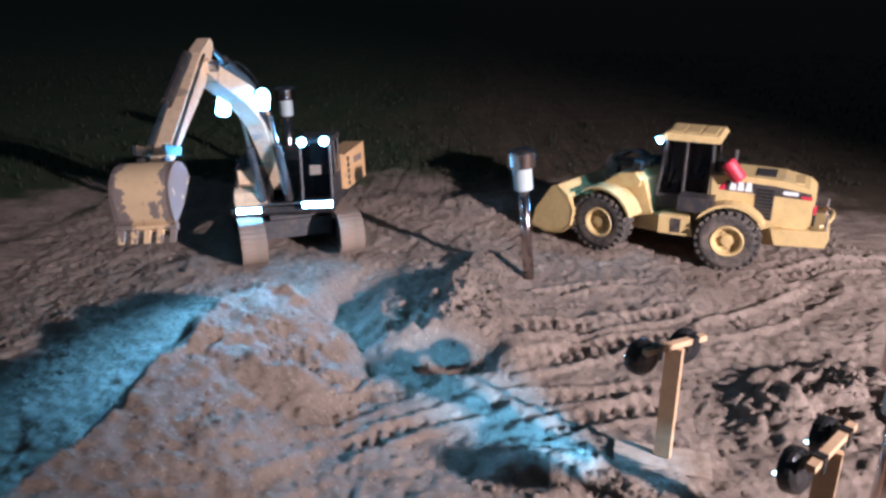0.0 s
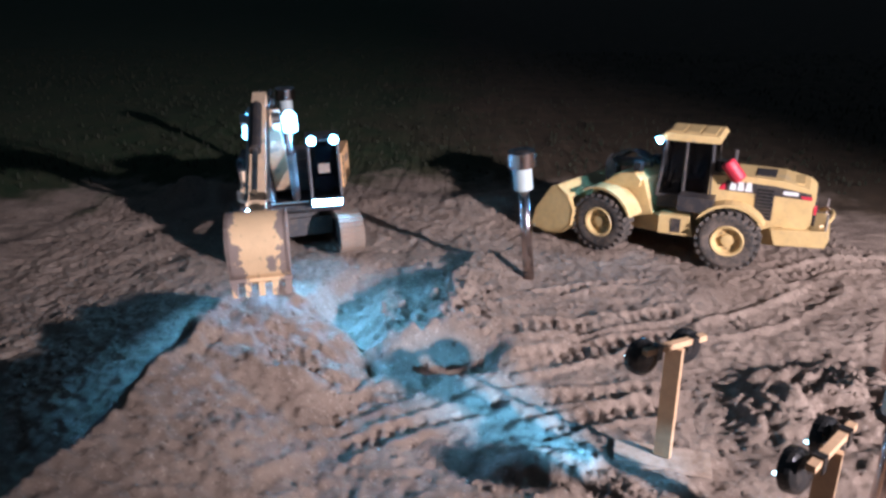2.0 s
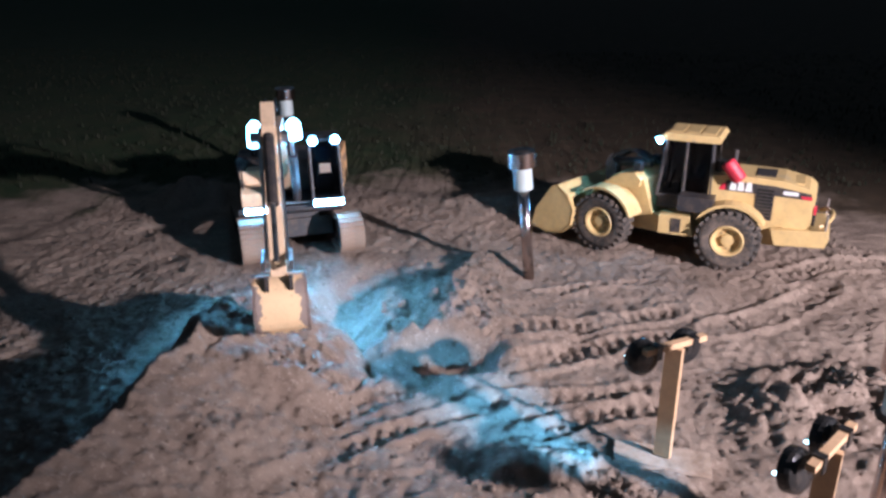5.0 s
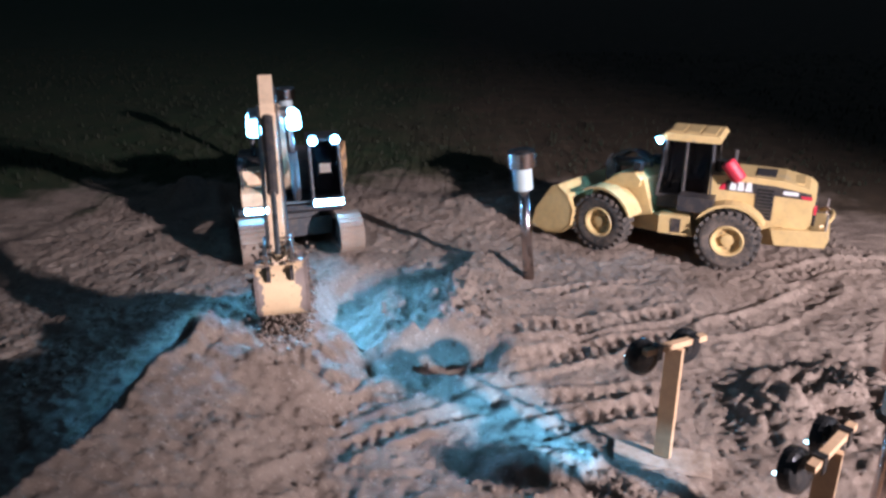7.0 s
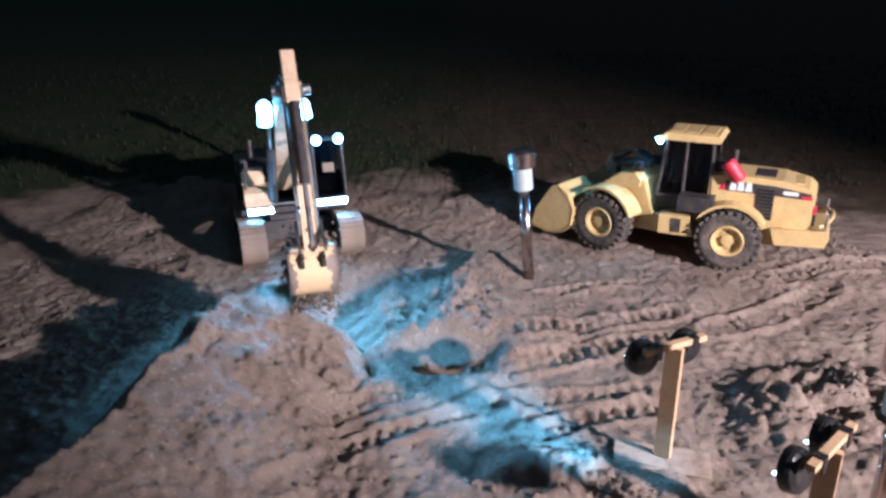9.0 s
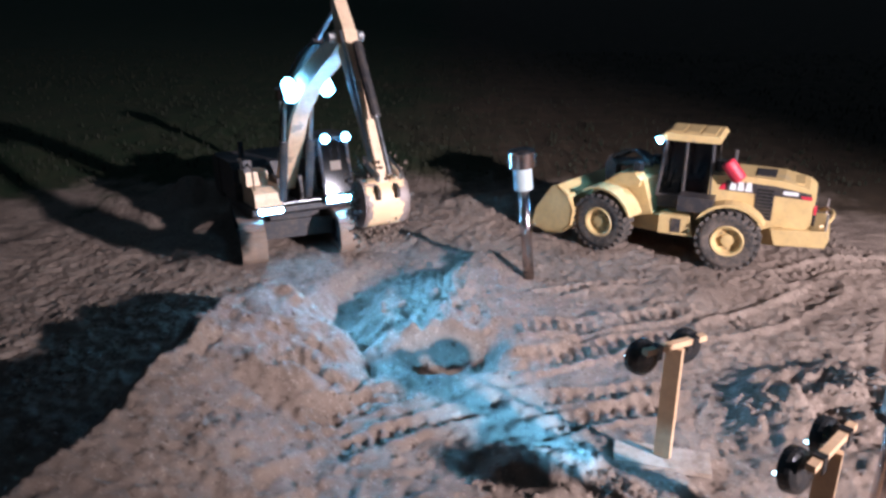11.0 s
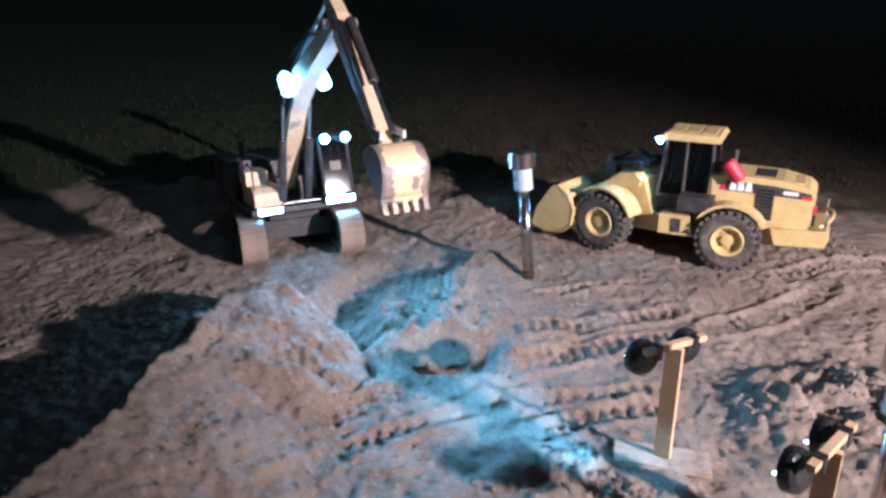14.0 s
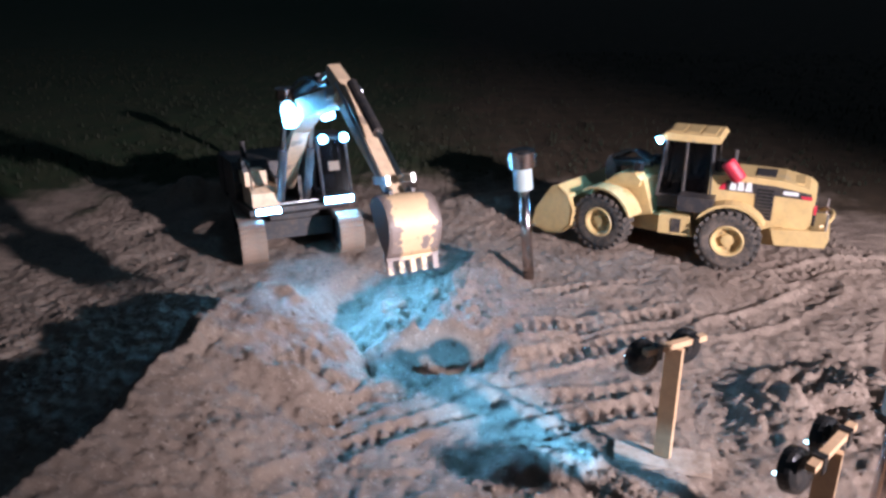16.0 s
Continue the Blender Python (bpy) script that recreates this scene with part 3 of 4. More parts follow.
    moving["stick_rod"] = part("stick_rod", rod(B(), (0, 0, 0), (0.15, 0, 0), 0.004), STEEL, root, "bright piston rod")
    return moving


MOVING = excavator()

# seconds, slew, boom, stick and bucket angle in degrees
ARM = [(0, 0.2, 28.5, -29.9, -51.5), (0.5, -0, 28.4, -29.4, -49.8), (0.9, 0.2, 28.3, -29.2, -48.5), (1.2, 3.9, 27.6, -27.4, -47.5), (1.5, 6.8, 23.6, -25.2, -46.5), (2, 10.1, 19.2, -24.2, -60.2),
       (2.5, 10.7, 16.5, -28.7, -79), (3, 11.2, 15.1, -35.7, -97), (3.5, 11.4, 14.6, -40.2, -108), (4.2, 11.5, 14.6, -41.3, -112), (5.2, 11.3, 16.7, -43, -119), (6.3, 11.2, 19.1, -45.2, -124),
       (7, 11.4, 20.1, -53.1, -132), (7.5, 11.4, 20.8, -56.1, -137), (8.2, 11.4, 21.6, -63.9, -142), (8.6, 13.1, 22.4, -69.6, -144), (9, 15.6, 23.6, -67.9, -146), (9.2, 17, 24, -67.8, -148),
       (10.2, 24.2, 29.7, -64, -154), (11.3, 27.8, 33.1, -62.5, -146), (12, 28, 32.9, -63.8, -131.8), (12.5, 28, 32.6, -64.6, -113.7), (13, 27.3, 34.4, -59.8, -93.5), (13.5, 27.1, 35.6, -51.8, -70.4),
       (14, 26.9, 35.5, -48, -55.2), (14.5, 27.2, 35.4, -44.6, -58.4), (15, 27.2, 29.2, -41.2, -63.5), (15.5, 26.8, 25, -37.1, -66.7), (16, 24.4, 22.6, -32.1, -64.7)]


def arm_at(t):
    """Angles between two knots, on a smooth monotone curve."""
    ks = [k[0] for k in ARM]
    i = max(0, min(len(ks) - 2, sum(k <= t for k in ks) - 1))
    h = ks[i + 1] - ks[i]
    s = min(1, max(0, (t - ks[i]) / h))
    out = []
    for c in range(1, 5):
        def slope(j):
            if j <= 0 or j >= len(ks) - 1:
                return 0.0
            a = (ARM[j][c] - ARM[j - 1][c]) / (ks[j] - ks[j - 1])
            b = (ARM[j + 1][c] - ARM[j][c]) / (ks[j + 1] - ks[j])
            return 0.0 if a * b <= 0 else 2 * a * b / (a + b)
        p, q, m0, m1 = ARM[i][c], ARM[i + 1][c], slope(i) * h, slope(i + 1) * h
        out.append((2 * s**3 - 3 * s**2 + 1) * p + (s**3 - 2 * s**2 + s) * m0 + (-2 * s**3 + 3 * s**2) * q + (s**3 - s**2) * m1)
    return out


def arm_poses(t):
    slew, boom, stick, bucket = arm_at(t)
    base = pose(0, 0, 0, 0, 0, slew - 90)
    def turned(p, q):
        return base @ Matrix.Translation(p) @ Matrix.Rotation(radians(-q), 4, "Y")
    def out(p, r, q):
        return Vector(p) + Vector((r * math.cos(radians(q)), 0, r * math.sin(radians(q))))
    foot = Vector((PIVOT_X, 0, PIVOT_Z))
    tip = out(foot, BOOM, boom)
    pin = out(tip, STICK, stick)
    res = {"upper": base, "boom": turned(foot, boom), "stick": turned(tip, stick), "bucket": turned(pin, bucket)}
    def between(a, b, y, barrel, rod_name):
        d = b - a
        q = math.degrees(math.atan2(d.z, d.x))
        side = Matrix.Translation((0, y, 0))
        res[barrel] = base @ side @ Matrix.Translation(a) @ Matrix.Rotation(radians(-q), 4, "Y")
        res[rod_name] = base @ side @ Matrix.Translation(b) @ Matrix.Rotation(radians(-q - 180), 4, "Y")
    a, b = Vector((0.082, 0, 0.112)), out(out(foot, 0.205, boom), 0.055, boom + 90)
    between(a, b, 0.026, "barrel_left", "rod_left")
    between(a, b, -0.026, "barrel_right", "rod_right")
    a, b = out(out(foot, 0.24, boom), 0.098, boom + 90), out(out(tip, -0.052, stick), 0.008, stick + 90)
    between(a, b, 0.0, "stick_barrel", "stick_rod")
    return res


# ---- wheel loader: x forward, y to its left ----
def wheel(parent, name, x, y, out):
    R, w = 0.060, 0.044
    m = Matrix.Translation((x, y, R)) @ Matrix.Rotation(radians(-90 * out), 4, "X")
    tyre_bm = lathe(B(), [(0.030, -w * 0.40), (0.044, -w * 0.5), (0.054, -w * 0.44), (0.0575, -w * 0.3), (0.0575, w * 0.3), (0.054, w * 0.44), (0.044, w * 0.5), (0.030, w * 0.40)], m, 36, False)
    hub = part(name, tyre_bm, RUBBER, parent, "dusty black tyre with a yellow rim", smooth=True)
    lugs = B()
    for k in range(24):
        for s in (-1, 1):
            a = 2 * math.pi * (k + 0.25 * s) / 24
            lm = m @ Matrix.Rotation(a, 4, "Z") @ Matrix.Translation((0.0565, 0, s * w * 0.26)) @ Matrix.Rotation(radians(24 * s), 4, "X")
            box(lugs, -0.003, 0.0022, -0.0042, 0.0042, -w * 0.25, w * 0.25, lm)
    part("tread", lugs, RUBBER, hub, "dusty tread lugs")
    part("rim", lathe(B(), [(0.029, -w * 0.4), (0.031, w * 0.40), (0.029, w * 0.46), (0.025, w * 0.42), (0.022, w * 0.20), (0.012, w * 0.18), (0.011, w * 0.32), (0.004, w * 0.34)], m, 28), YELLOW, hub, "yellow steel rim")
    for k in range(8):
        a = 2 * math.pi * k / 8
        q = m @ Vector((0.017 * math.cos(a), 0.017 * math.sin(a), w * 0.19))
        e = m @ Vector((0.017 * math.cos(a), 0.017 * math.sin(a), w * 0.24))
        part("wheel_nut", rod(B(), q, e, 0.0016, 6), DARK, hub)


def wheel_loader():
    root = thing("wheel_loader", pose(0.472, 1.476, 0, 0, 0, 153.6), "parked yellow wheel loader model with black tyres", "wheel loader")
    for x in (0.119, -0.119):
        for y, o in ((0.077, 1), (-0.077, -1)):
            wheel(root, "front_wheel" if x > 0 else "rear_wheel", x, y, o)
    # rear frame
    part("rear_frame", prism(B(), [(-0.22, 0.05), (-0.02, 0.045), (0.0, 0.06), (0.0, 0.095), (-0.06, 0.10), (-0.22, 0.095)], -0.048, 0.048), YELLOW, root, "", 0.003)
    hood = part("engine_hood", prism(B(), [(-0.255, 0.085), (-0.07, 0.095), (-0.07, 0.172), (-0.115, 0.178), (-0.20, 0.176), (-0.245, 0.166), (-0.258, 0.155)], -0.050, 0.050), YELLOW, root, "yellow engine hood with dark louvre panel", 0.005)
    part("louvre_panel", box(B(), -0.188, -0.155, 0.0502, 0.0512, 0.098, 0.160), DARK, hood, "dark louvre panel")
    for k in range(9):
        part("louvre", box(B(), -0.186, -0.157, 0.0510, 0.0516, 0.101 + k * 0.0065, 0.1055 + k * 0.0065), BLACK, hood)
    part("hood_band", prism(B(), [(-0.250, 0.146), (-0.100, 0.147), (-0.100, 0.167), (-0.185, 0.165), (-0.250, 0.157)], 0.0502, 0.0508), DARK, hood, "dark band along the hood")
    part("red_stripe", prism(B(), [(-0.252, 0.1455), (-0.236, 0.146), (-0.232, 0.152), (-0.252, 0.152)], 0.0509, 0.0513), RED, hood, "red tip of the band")
    part("print_bar", box(B(), -0.228, -0.202, 0.0510, 0.0516, 0.151, 0.158), WHITE, hood, "pale print")
    logo = B()
    for x in (-0.148, -0.134, -0.120):
        prism(logo, [(x, 0.149), (x + 0.0125, 0.149), (x + 0.0105, 0.166), (x + 0.002, 0.166)], 0.0509, 0.0516)
    part("logo_shape", logo, WHITE, hood, "white logo shapes")
    part("logo_stripe", prism(B(), [(-0.104, 0.1475), (-0.088, 0.1475), (-0.094, 0.160), (-0.104, 0.164)], 0.0503, 0.0508), RED, hood, "red stripe")
    part("hood_vent", box(B(), -0.185, -0.150, -0.03, 0.03, 0.1755, 0.1785), DARK, hood, "dark top vent", 0.001)
    part("hood_vent", box(B(), -0.235, -0.21, -0.035, 0.035, 0.166, 0.172, Matrix()), YELLOW, hood, "", 0.001)
    part("exhaust", rod(B(), (-0.105, -0.02, 0.17), (-0.105, -0.02, 0.212), 0.005), DARK, hood, "dark exhaust pipe")
    part("counterweight", prism(B(), [(-0.285, 0.062), (-0.20, 0.055), (-0.19, 0.085), (-0.25, 0.090), (-0.285, 0.095), (-0.29, 0.08)], -0.062, 0.062), YELLOW, root, "", 0.005)
    for y in (-0.06, 0.06):
        part("rear_post", rod(B(), (-0.282, y, 0.09), (-0.282, y, 0.125), 0.002, 8), STEEL, root, "thin pale post")
    part("rear_grille", box(B(), -0.262, -0.256, -0.042, 0.042, 0.095, 0.152), DARK, root, "dark rear grille", 0.001)
    for y in (-0.045, 0.045):
        part("tail_light", box(B(), -0.262, -0.257, y - 0.006, y + 0.006, 0.12, 0.135), RED, root, "red tail light", 0.001)
    for s in (-1, 1):
        arc = [(-0.119 + 0.070 * math.cos(radians(a)), 0.062 + 0.068 * math.sin(radians(a))) for a in range(30, 151, 12)]
        arc += [(-0.119 + 0.064 * math.cos(radians(a)), 0.062 + 0.062 * math.sin(radians(a))) for a in range(150, 29, -12)]
        part("rear_fender", prism(B(), arc, min(s * 0.045, s * 0.088), max(s * 0.045, s * 0.088)), YELLOW, root, "", 0.001)
        part("step", prism(B(), [(-0.055, 0.055), (0.012, 0.055), (0.012, 0.092), (-0.045, 0.095)], min(s * 0.05, s * 0.083), max(s * 0.05, s * 0.083)), YELLOW, root, "yellow side tank with steps", 0.003)
        part("step_plate", box(B(), -0.030, -0.012, min(s * 0.0832, s * 0.0845), max(s * 0.0832, s * 0.0845), 0.060, 0.088), DARK, root, "dark step recess")
        arc = [(0.119 + 0.074 * math.cos(radians(a)), 0.058 + 0.076 * math.sin(radians(a))) for a in range(20, 126, 10)]
        arc += [(0.119 + 0.070 * math.cos(radians(a)), 0.058 + 0.072 * math.sin(radians(a))) for a in range(125, 19, -10)]
        arc = [(0.238 - x, z) for x, z in arc]
        part("front_fender", prism(B(), arc, min(s * 0.046, s * 0.098), max(s * 0.046, s * 0.098)), YELLOW, root, "pale yellow mudguard", 0.001)
    # cab
    cab = part("cab", box(B(), -0.075, 0.025, -0.050, 0.050, 0.098, 0.125), DARK, root, "dark glazed driver's cab", 0.003)
    for x0, x1 in ((0.028, 0.016), (-0.022, -0.022), (-0.074, -0.070)):
        for y in (-0.047, 0.047):
            part("cab_post", rod(B(), (x0, y, 0.12), (x1, y, 0.234), 0.0038, 8), DARK, cab)
    roof = part("cab_roof", prism(B(), [(-0.082, 0.234), (0.024, 0.234), (0.028, 0.240), (0.020, 0.248), (-0.078, 0.248), (-0.085, 0.240)], -0.054, 0.054), YELLOW, cab, "yellow cab roof", 0.003)
    for k in range(3):
        part("roof_panel", box(B(), -0.070 + 0.030 * k, -0.045 + 0.030 * k, -0.04, 0.04, 0.2478, 0.2495), YELLOW, roof, "", 0.0007)
    part("side_window", box(B(), -0.070, 0.018, 0.0470, 0.0485, 0.128, 0.233), GLASS, cab, "tinted side window")
    part("side_window", box(B(), -0.070, 0.018, -0.0485, -0.0470, 0.128, 0.233), GLASS, cab, "tinted side window")
    part("windscreen", prism(B(), [(0.026, 0.125), (0.0275, 0.125), (0.0175, 0.233), (0.016, 0.233)], -0.045, 0.045), GLASS, cab, "tinted windscreen")
    part("rear_window", box(B(), -0.074, -0.0725, -0.045, 0.045, 0.13, 0.233), GLASS, cab, "tinted rear window")
    part("seat", prism(B(), [(-0.055, 0.125), (-0.01, 0.125), (-0.01, 0.150), (-0.040, 0.155), (-0.048, 0.205), (-0.060, 0.205)], -0.022, 0.022), BLACK, cab, "black seat", 0.004)
    part("steering_column", rod(B(), (0.012, 0, 0.125), (0.002, 0, 0.165), 0.003), BLACK, cab)
    part("cab_platform", box(B(), -0.085, -0.02, 0.050, 0.085, 0.105, 0.135), DARK, root, "dark battery box beside the cab", 0.004)
    part("air_cleaner", rod(B(), (-0.085, 0.03, 0.178), (-0.085, 0.03, 0.20), 0.011, 14), BLACK, root, "black air cleaner")
    work_light(cab, Matrix.Translation((0.030, 0.054, 0.232)) @ Matrix.Rotation(radians(42), 4, "Z") @ Matrix.Rotation(radians(22), 4, "Y"), 0.0065, GLOW_CAB, 0.4)
    part("mirror", box(B(), 0.012, 0.016, 0.056, 0.070, 0.185, 0.215), BLACK, cab, "black mirror", 0.001)
    # red canister hung beside the cab
    rm = pose(-0.126, 0.060, 0.172, 0, 40, 0)
    can = part("canister", lathe(B(), [(0.008, -0.001), (0.0125, 0.001), (0.0135, 0.004), (0.0135, 0.038), (0.012, 0.042), (0.008, 0.043)], rm, 20), RED, root, "bright red canister")
    part("canister_strap", lathe(B(), [(0.0139, 0.018), (0.0139, 0.021)], rm, 20), RED, can)
    # front frame, lift arms, bucket
    part("front_frame", prism(B(), [(0.0, 0.05), (0.17, 0.045), (0.17, 0.08), (0.12, 0.15), (0.075, 0.165), (0.055, 0.15), (0.03, 0.085), (0.0, 0.085)], -0.042, 0.042), YELLOW, root, "", 0.003)
    for s in (-1, 1):
        y = s * 0.047
        part("lift_arm", prism(B(), [(0.055, 0.150), (0.07, 0.163), (0.10, 0.158), (0.155, 0.120), (0.185, 0.065), (0.175, 0.055), (0.140, 0.095), (0.09, 0.13), (0.06, 0.135)], y - 0.006, y + 0.006), YELLOW, root, "", 0.002)
        part("lift_cylinder", rod(B(), (0.05, s * 0.035, 0.075), (0.14, s * 0.035, 0.11), 0.007), DARK, root)
    part("tilt_cylinder", rod(B(), (0.06, 0, 0.175), (0.15, 0, 0.165), 0.009), DARK, root, "dark tilt cylinder")
    part("tilt_lever", prism(B(), [(0.13, 0.09), (0.15, 0.09), (0.16, 0.16), (0.15, 0.18), (0.135, 0.165)], -0.012, 0.012), DARK, root, "dark tilt lever", 0.002)
    hose = B()
    for k in range(3):
        last = None
        for j in range(9):
            s = j / 8
            p = Vector((0.055 + 0.085 * s, -0.02 + 0.02 * k, 0.17 + 0.022 * math.sin(math.pi * s) + 0.004 * k))
            if last is not None:
                rod(hose, last, p, 0.0028, 6)
            last = p
    part("hydraulic_hose", hose, BLACK, root, "black hydraulic hoses")
    for s in (-1, 1):
        work_lamp_body = part("headlight", box(B(), 0.06, 0.075, s * 0.04 - 0.009, s * 0.04 + 0.009, 0.166, 0.184), BLACK, root, "black headlight, unlit", 0.002)
        part("lens", box(B(), 0.0752, 0.0765, s * 0.04 - 0.007, s * 0.04 + 0.007, 0.168, 0.182), FROST, work_lamp_body)
    outer = [(0.212, 0.124), (0.187, 0.106), (0.172, 0.076), (0.177, 0.042), (0.197, 0.023), (0.234, 0.016), (0.272, 0.026)]
    inner = [(0.216, 0.120), (0.193, 0.104), (0.178, 0.076), (0.182, 0.045), (0.200, 0.028), (0.234, 0.021), (0.270, 0.028)]
    bk = part("bucket", prism(B(), outer + inner[::-1], -0.110, 0.110), YELLOW, root, "yellow loading bucket", 0.0008)
    for y in (-0.110, 0.106):
        part("bucket_side", prism(B(), outer + [(0.262, 0.066), (0.224, 0.120)], y, y + 0.004), YELLOW, bk, "", 0.001)
    part("cutting_edge", box(B(), 0.262, 0.284, -0.112, 0.112, 0.024, 0.028), STEEL, bk, "bright cutting edge")
    part("antenna", rod(B(), (-0.07, -0.03, 0.17), (-0.072, -0.03, 0.24), 0.001, 6), DARK, root)
    # curved guard round the rear weight
    guard = B()
    last = None
    for k in range(9):
        a = radians(-90 + 180 * k / 8)
        p = Vector((-0.270 - 0.022 * math.cos(a), 0.060 * math.sin(a), 0.100 + 0.012 * math.cos(a)))
        if last is not None:
            rod(guard, last, p, 0.0035, 8)
        last = p
    part("rear_guard", guard, YELLOW, root, "curved yellow guard bar")
    # the front half is steered away at the joint
    steer = Matrix.Translation((0.10, 0.05, 0)) @ Matrix.Rotation(radians(-15), 4, "Z") @ Matrix.Translation((-0.10, -0.05, 0))
    front = ("front_fender", "front_frame", "lift_arm", "lift_cylinder", "tilt_cylinder", "tilt_lever", "hydraulic_hose", "headlight", "bucket", "front_wheel")
    for ob in root.children:
        if ob.name.split(".")[0] in front:
            ob.matrix_basis = steer


wheel_loader()


# ---- solar garden lamps ----
def solar_lamp(x, y, lean_x=0, lean_y=0, lower=0.0):
    z = ground_at(x, y) - 0.006 - lower
    root = thing("solar_lamp", pose(x, y, z, lean_x, lean_y, 0), "stainless steel solar garden lamp stuck in soil", "garden lamp", "solar garden lamps")
    part("tube", lathe(B(), [(0.0100, 0), (0.0100, 0.184)], seg=32), CHROME, root, "shiny steel tube", smooth=True)
    part("diffuser", lathe(B(), [(0.0140, 0.178), (0.0165, 0.179), (0.0170, 0.181), (0.0170, 0.222)], seg=32), FROST, root, "frosted white diffuser")
    cap = part("cap", lathe(B(), [(0.0235, 0.220), (0.0250, 0.221), (0.0250, 0.247), (0.0235, 0.250)], seg=48), CHROME, root, "polished steel cap")
    part("solar_cell", box(B(), -0.012, 0.012, -0.012, 0.012, 0.2502, 0.2515), BLACK, cap, "dark solar cell")
    return root


solar_lamp(0.161, 1.296, 0, -5.5)
solar_lamp(-0.40, 1.94, 0, -1)
solar_lamp(0.409, 0.575, 0, 0)


# ---- lamp stands of wood ----
def lamp_stand(x, y, turn, base_turn, tilt, roll, aim, dip, watts):
    root = thing("lamp_stand", pose(x, y, ground_at(x, y) + 0.002), "bare wooden stand with two black LED spotlights", "lamp stand", "wooden lamp stands")
    bm = box(B(), -0.055, 0.055, -0.021, 0.021, 0, 0.006, pose(0, 0, 0, 0, 0, base_turn))
    part("base_plate", bm, OLD_WOOD, root, "weathered wooden base plate", 0.0012)
    part("post", box(B(), -0.0095, 0.0095, -0.0038, 0.0038, 0.008, 0.150, pose(0, 0, 0, 0, 0, -37)), WOOD, root, "planed wooden post", 0.0008)
    # the crossbar is nailed on askew, by roll degrees
    top = pose(0, 0, 0.1535, 0, 0, turn) @ pose(0, 0, 0, 0, -roll, 0)
    part("crossbar", box(B(), -0.043, 0.043, -0.004, 0.004, -0.0035, 0.0035, top), WOOD, root, "wooden crossbar", 0.0008)
    for s in (-1, 1):
        # the spotlight hangs on the far side of the bar and shines along +y of the bar
        m = Matrix.Translation(top @ Vector((0.031 * s, 0.010, -0.016))) @ pose(0, 0, 0, 0, 0, aim) @ Matrix.Rotation(radians(-90 - tilt), 4, "X")
        head = part("spotlight", lathe(B(), [(0.006, -0.005), (0.015, -0.003), (0.0200, 0.001), (0.0212, 0.005), (0.0212, 0.012), (0.0190, 0.012), (0.018, 0.009)], m, 24), BLACK, root, "round black spotlight", smooth=False)
        part("lens", lathe(B(), [(0.0175, 0.0092), (0.0175, 0.011)], m, 20), FROST, head, "clear lens")
        strap = box(box(B(), 0.026 * s - 0.004, 0.026 * s + 0.004, -0.0055, 0.0055, 0.0037, 0.0053), 0.026 * s - 0.004, 0.026 * s + 0.004, -0.0056, -0.0044, -0.0115, 0.0053)
        strap.transform(top)
        part("strap", strap, BLACK, head, "black strap over the crossbar")
        part("led", lathe(B(), [(0.0018, 0.009), (0.0018, 0.017), (0.0010, 0.0185)], m @ Matrix.Translation((-0.015, 0, 0)), 10), GLOW_DOT, head, "glowing blue-white LED")
        lamp = new("spot_beam", bpy.data.lights.new("spot_beam", "SPOT"))
        lamp.data.energy, lamp.data.color, lamp.data.spot_size, lamp.data.spot_blend, lamp.data.shadow_soft_size = watts[0 if s < 0 else 1], LED, radians(28), 1.0, 0.008
        eye = m @ Vector((0, 0, 0.022))
        lamp.matrix_basis = look(eye, eye + (m.to_3x3() @ Vector((0, math.sin(radians(dip[s > 0])), math.cos(radians(dip[s > 0]))))))
        lamp.parent = root
    return root


lamp_stand(0.258, 0.745, 26, -15, 4, 0, 26, (0, 0), (0.4, 0.02))
lamp_stand(0.339, 0.553, 42, 10, 13, 3, 38, (7, 24), (40.0, 2.5))


# ---- loose clods and turf ----
def scatter(name, pts, sizes, material, label, seed):
    """Many small angular lumps in one mesh."""
    rng = np.random.default_rng(seed)
    bm = B()
    bmesh.ops.create_icosphere(bm, subdivisions=1, radius=1.0)
    base = np.array([v.co[:] for v in bm.verts])
    tris = np.array([[v.index for v in f.verts] for f in bm.faces])
    bm.free()
    n, k = len(pts), len(base)
    scl = rng.uniform(0.6, 1.3, (n, 1, 3)) * sizes[:, None, None]
    jit = 1 + rng.uniform(-0.3, 0.3, (n, k, 1))
    ang = rng.uniform(0, 6.28, n)
    v = base[None] * jit * scl
    c, s = np.cos(ang)[:, None], np.sin(ang)[:, None]
    v = np.stack([v[..., 0] * c - v[..., 1] * s, v[..., 0] * s + v[..., 1] * c, v[..., 2] * 0.75], -1) + pts[:, None]
    f = (tris[None] + (np.arange(n) * k)[:, None, None]).reshape(-1, 3)
    me = bpy.data.meshes.new(name)
    me.from_pydata(v.reshape(-1, 3), [], f)
    me.materials.append(material)
    return tagged(new(name, me), label, "soil", kind="stuff")


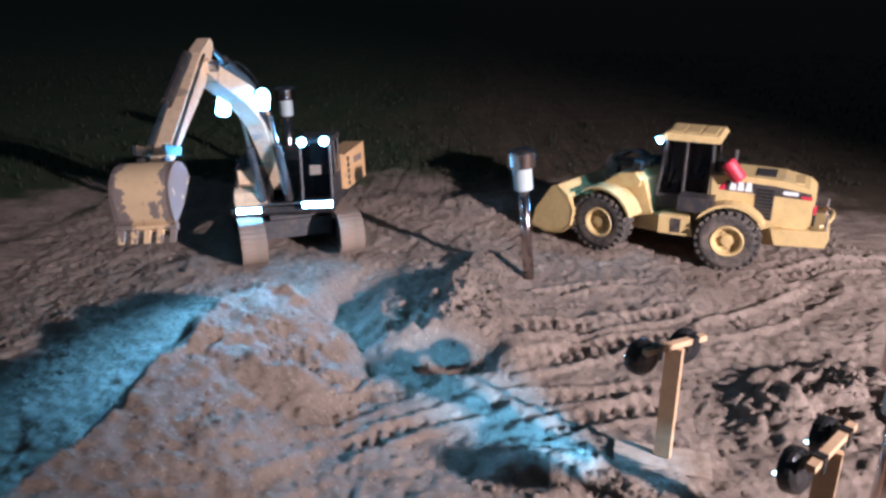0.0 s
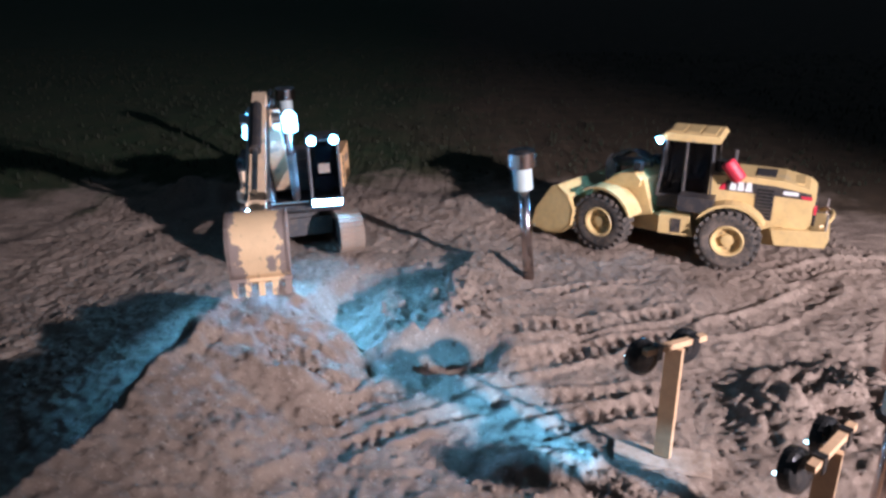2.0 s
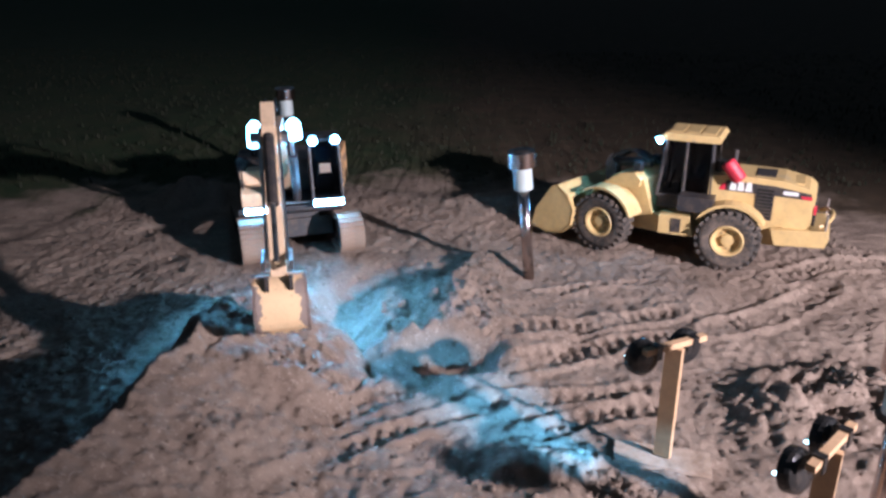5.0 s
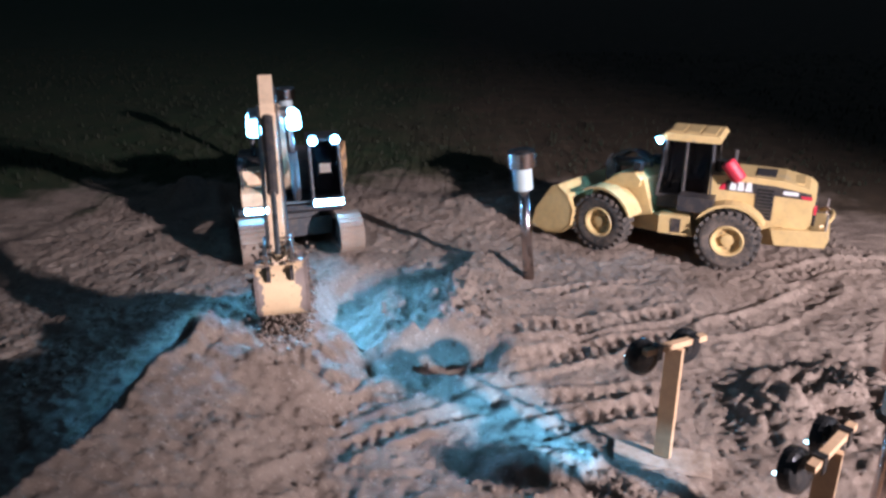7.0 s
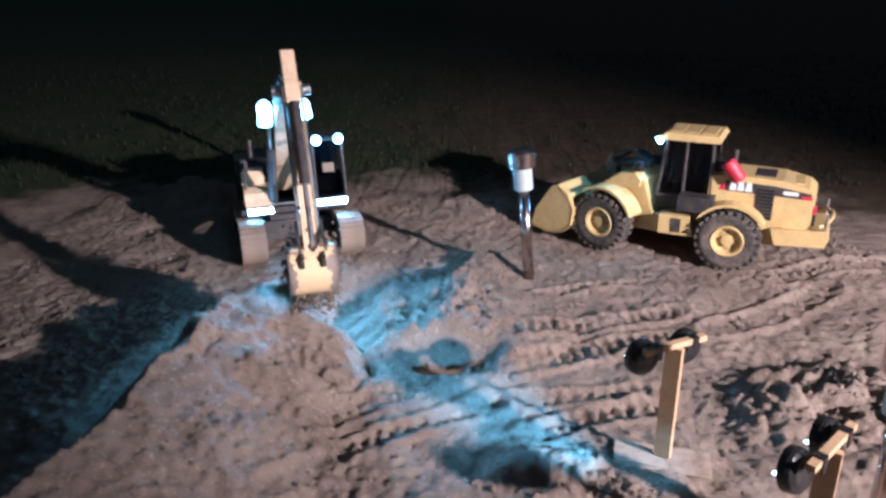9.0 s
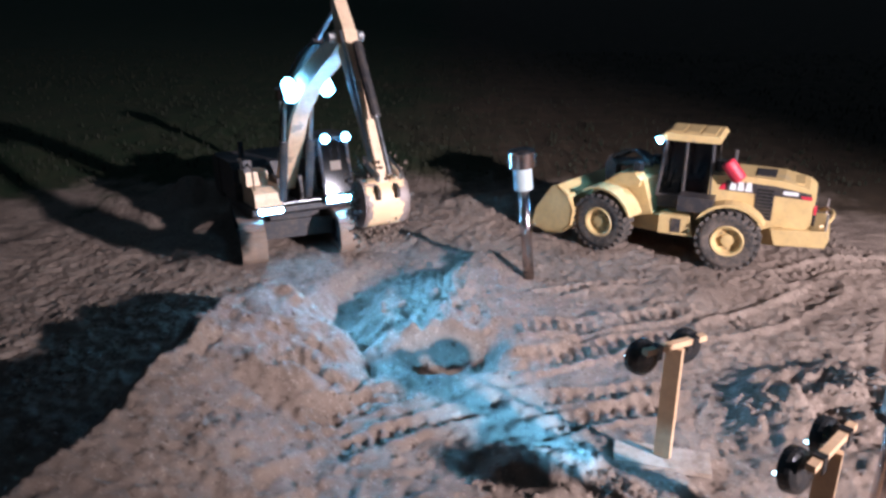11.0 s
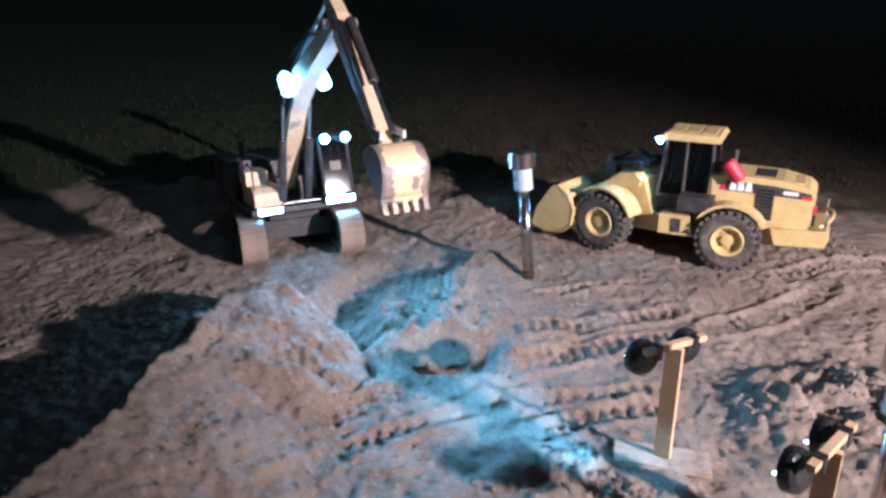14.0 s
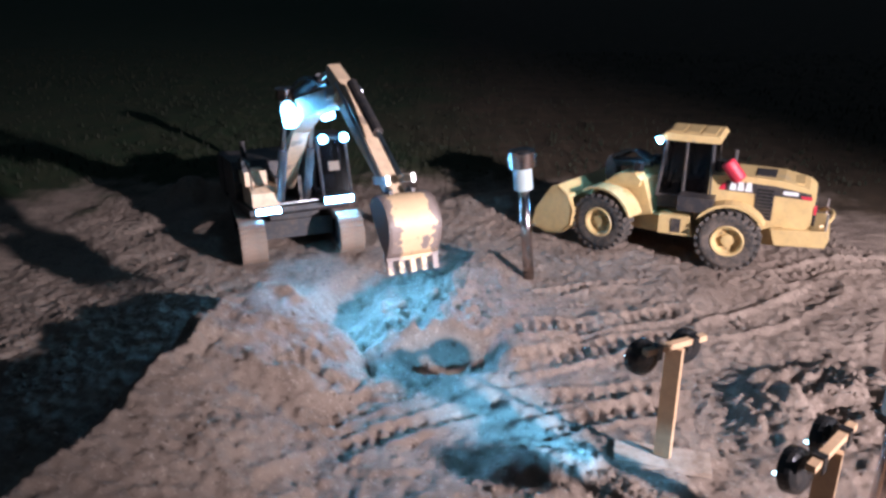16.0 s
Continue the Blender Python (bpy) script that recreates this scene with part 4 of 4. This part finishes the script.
def clods():
    rng = np.random.default_rng(4)
    xs, ys, ss = [], [], []
    for cx, cy, rx, ry, n, lo, hi in ((0.49, 0.84, 0.15, 0.12, 420, 0.0015, 0.006), (0.0, 1.2, 0.14, 0.16, 420, 0.0015, 0.006), (0.13, 1.32, 0.12, 0.08, 160, 0.002, 0.007),
                                     (-0.25, 0.95, 0.14, 0.16, 420, 0.001, 0.004), (-0.25, 0.70, 0.16, 0.15, 350, 0.001, 0.004), (0.15, 0.72, 0.16, 0.07, 260, 0.0015, 0.006),
                                     (-0.55, 1.1, 0.2, 0.25, 420, 0.0015, 0.006), (0.3, 1.2, 0.5, 0.35, 900, 0.001, 0.0035), (-0.5, 1.55, 0.35, 0.2, 300, 0.0015, 0.006), (0.75, 1.45, 0.2, 0.15, 200, 0.002, 0.007)):
        xs.append(rng.normal(cx, rx * 0.6, n)), ys.append(rng.normal(cy, ry * 0.6, n)), ss.append(lo + (hi - lo) * rng.uniform(0, 1, n) ** 3)
    x, y, s = np.concatenate(xs), np.concatenate(ys), np.concatenate(ss)
    keep = y > 0.45
    x, y, s = x[keep], y[keep], s[keep]
    scatter("soil_clod_scatter", np.stack([x, y, height(x, y) - s * 0.05], -1), s, CLOD, "small brown clods strewn over the soil", 5)


def turf():
    """Rough dark grass and weeds behind the dug ground."""
    rng = np.random.default_rng(8)
    n = 12000
    x = rng.uniform(-3.2, 3.2, n)
    y = 1.75 + 3.4 * rng.uniform(0, 1, n) ** 1.6
    edge = y + 0.06 * x + 0.22 * np.abs(x) + 0.35 * vnoise(x * 3, y * 3, 2) > 2.06 + 0.1 * rng.uniform(0, 1, n)
    x, y = x[edge], y[edge]
    n = len(x)
    h = rng.uniform(0.005, 0.016, n) * (1 + 1.2 * np.clip(vnoise(x * 2, y * 2, 31) * 2, 0, 1))
    w = rng.uniform(0.0015, 0.004, n)
    a, lean = rng.uniform(0, 6.28, n), rng.uniform(0.1, 0.7, n)
    z = height(x, y)
    px, py = np.cos(a) * w, np.sin(a) * w
    tx, ty = -np.sin(a) * h * lean, np.cos(a) * h * lean
    v = np.stack([np.stack([x - px, y - py, z - 0.003], -1), np.stack([x + px, y + py, z - 0.003], -1),
                  np.stack([x + tx * 0.4 + px * 0.7, y + ty * 0.4 + py * 0.7, z + h * 0.6], -1), np.stack([x + tx * 0.4 - px * 0.7, y + ty * 0.4 - py * 0.7, z + h * 0.6], -1),
                  np.stack([x + tx, y + ty, z + h], -1)], 1).reshape(-1, 3)
    i = np.arange(n) * 5
    faces = [tuple(q) for q in np.stack([i, i + 1, i + 2, i + 3], -1).tolist()] + [tuple(q) for q in np.stack([i + 3, i + 2, i + 4], -1).tolist()]
    me = bpy.data.meshes.new("grass")
    me.from_pydata(v.tolist(), [], faces)
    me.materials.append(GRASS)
    tagged(new("grass", me), "rough dark green grass and weeds behind the dug soil", "grass", kind="stuff")


clods()
turf()


# ---- soil that the bucket takes from the heap and drops into the pit ----
def soil_clumps():
    rng = random.Random(12)
    made = []
    for k in range(120):
        large = k < 5
        bm = B()
        bmesh.ops.create_icosphere(bm, subdivisions=3 if large else 1, radius=1.0)
        for v in bm.verts:
            v.co = v.co * ((1 + 0.55 * noise.noise(v.co * 2.1 + Vector((k, 0, 0))) + 0.2 * noise.noise(v.co * 7)) if large else rng.uniform(0.6, 1.25))
        r = rng.uniform(0.012, 0.015) if large else rng.uniform(0.0022, 0.0055)
        bmesh.ops.scale(bm, vec=(r, r * 0.9, r * 0.8), verts=bm.verts)
        if not large:
            seed = bmesh.new()
            for g in range(48):
                bmesh.ops.create_icosphere(seed, subdivisions=1, radius=rng.uniform(0.0012, 0.0030),
                                           matrix=Matrix.Translation((rng.gauss(0, 0.008), rng.gauss(0, 0.006), rng.gauss(0, 0.022))))
            bm.free()
            bm = seed
        ob = part("soil_clump", bm, CLOD, None, "loose brown soil clump that falls from the bucket", smooth=True)
        tagged(ob, category="soil clump", group="falling soil clumps", kind="" if large else "stuff")
        if large:
            made.append((ob, 10.7 + 0.45 * k, Vector((0.034 + 0.006 * (k % 2), -0.022 + 0.011 * k, 0.018)), (-0.228 + 0.016 * k, 0.897 + 0.006 * (k % 2))))
        else:
            made.append((ob, rng.uniform(11.0, 12.8), Vector((rng.uniform(0.02, 0.065), rng.uniform(-0.026, 0.026), rng.uniform(-0.005, 0.018))),
                         (rng.uniform(-0.235, -0.165), rng.uniform(0.89, 0.925))))
    return made


CLUMPS = soil_clumps()


def motions():
    times = [0.1 * k for k in range(161)]
    rows = {name: [] for name in MOVING}
    for t in times:
        for name, m in arm_poses(t).items():
            rows[name].append((t, m))
    for name, ob in MOVING.items():
        walk(ob, rows[name])
    for ob, free, inside, (hx, hy) in CLUMPS:
        lying = Vector((hx, hy, ground_at(hx, hy) - (0.004 if ob.get("kind") is None else 0.06)))
        grab = 5.6
        held = lambda t: EX_ROOT @ arm_poses(t)["bucket"] @ inside
        start = held(free)
        land = Vector((start.x + 0.02 * (inside.y / 0.03), start.y + 0.01, 0))
        land.z = ground_at(land.x, land.y) - (0.004 if ob.get("kind") is None else 0.05)
        drop = max(0.1, math.sqrt(2 * (start.z - land.z) / 9.81))
        path = [(0.0, lying), (grab - 0.6, lying)]
        path += [(0.1 * k, held(0.1 * k)) for k in range(round(grab * 10), int(free * 10) + 1)]
        path += [(free + 0.03, start)] + [(free + 0.03 + drop * q, start.lerp(land, q * q)) for q in (0.33, 0.66, 1.0)] + [(16.0, land)]
        walk(ob, [(t, Matrix.Translation(p)) for t, p in path])


motions()
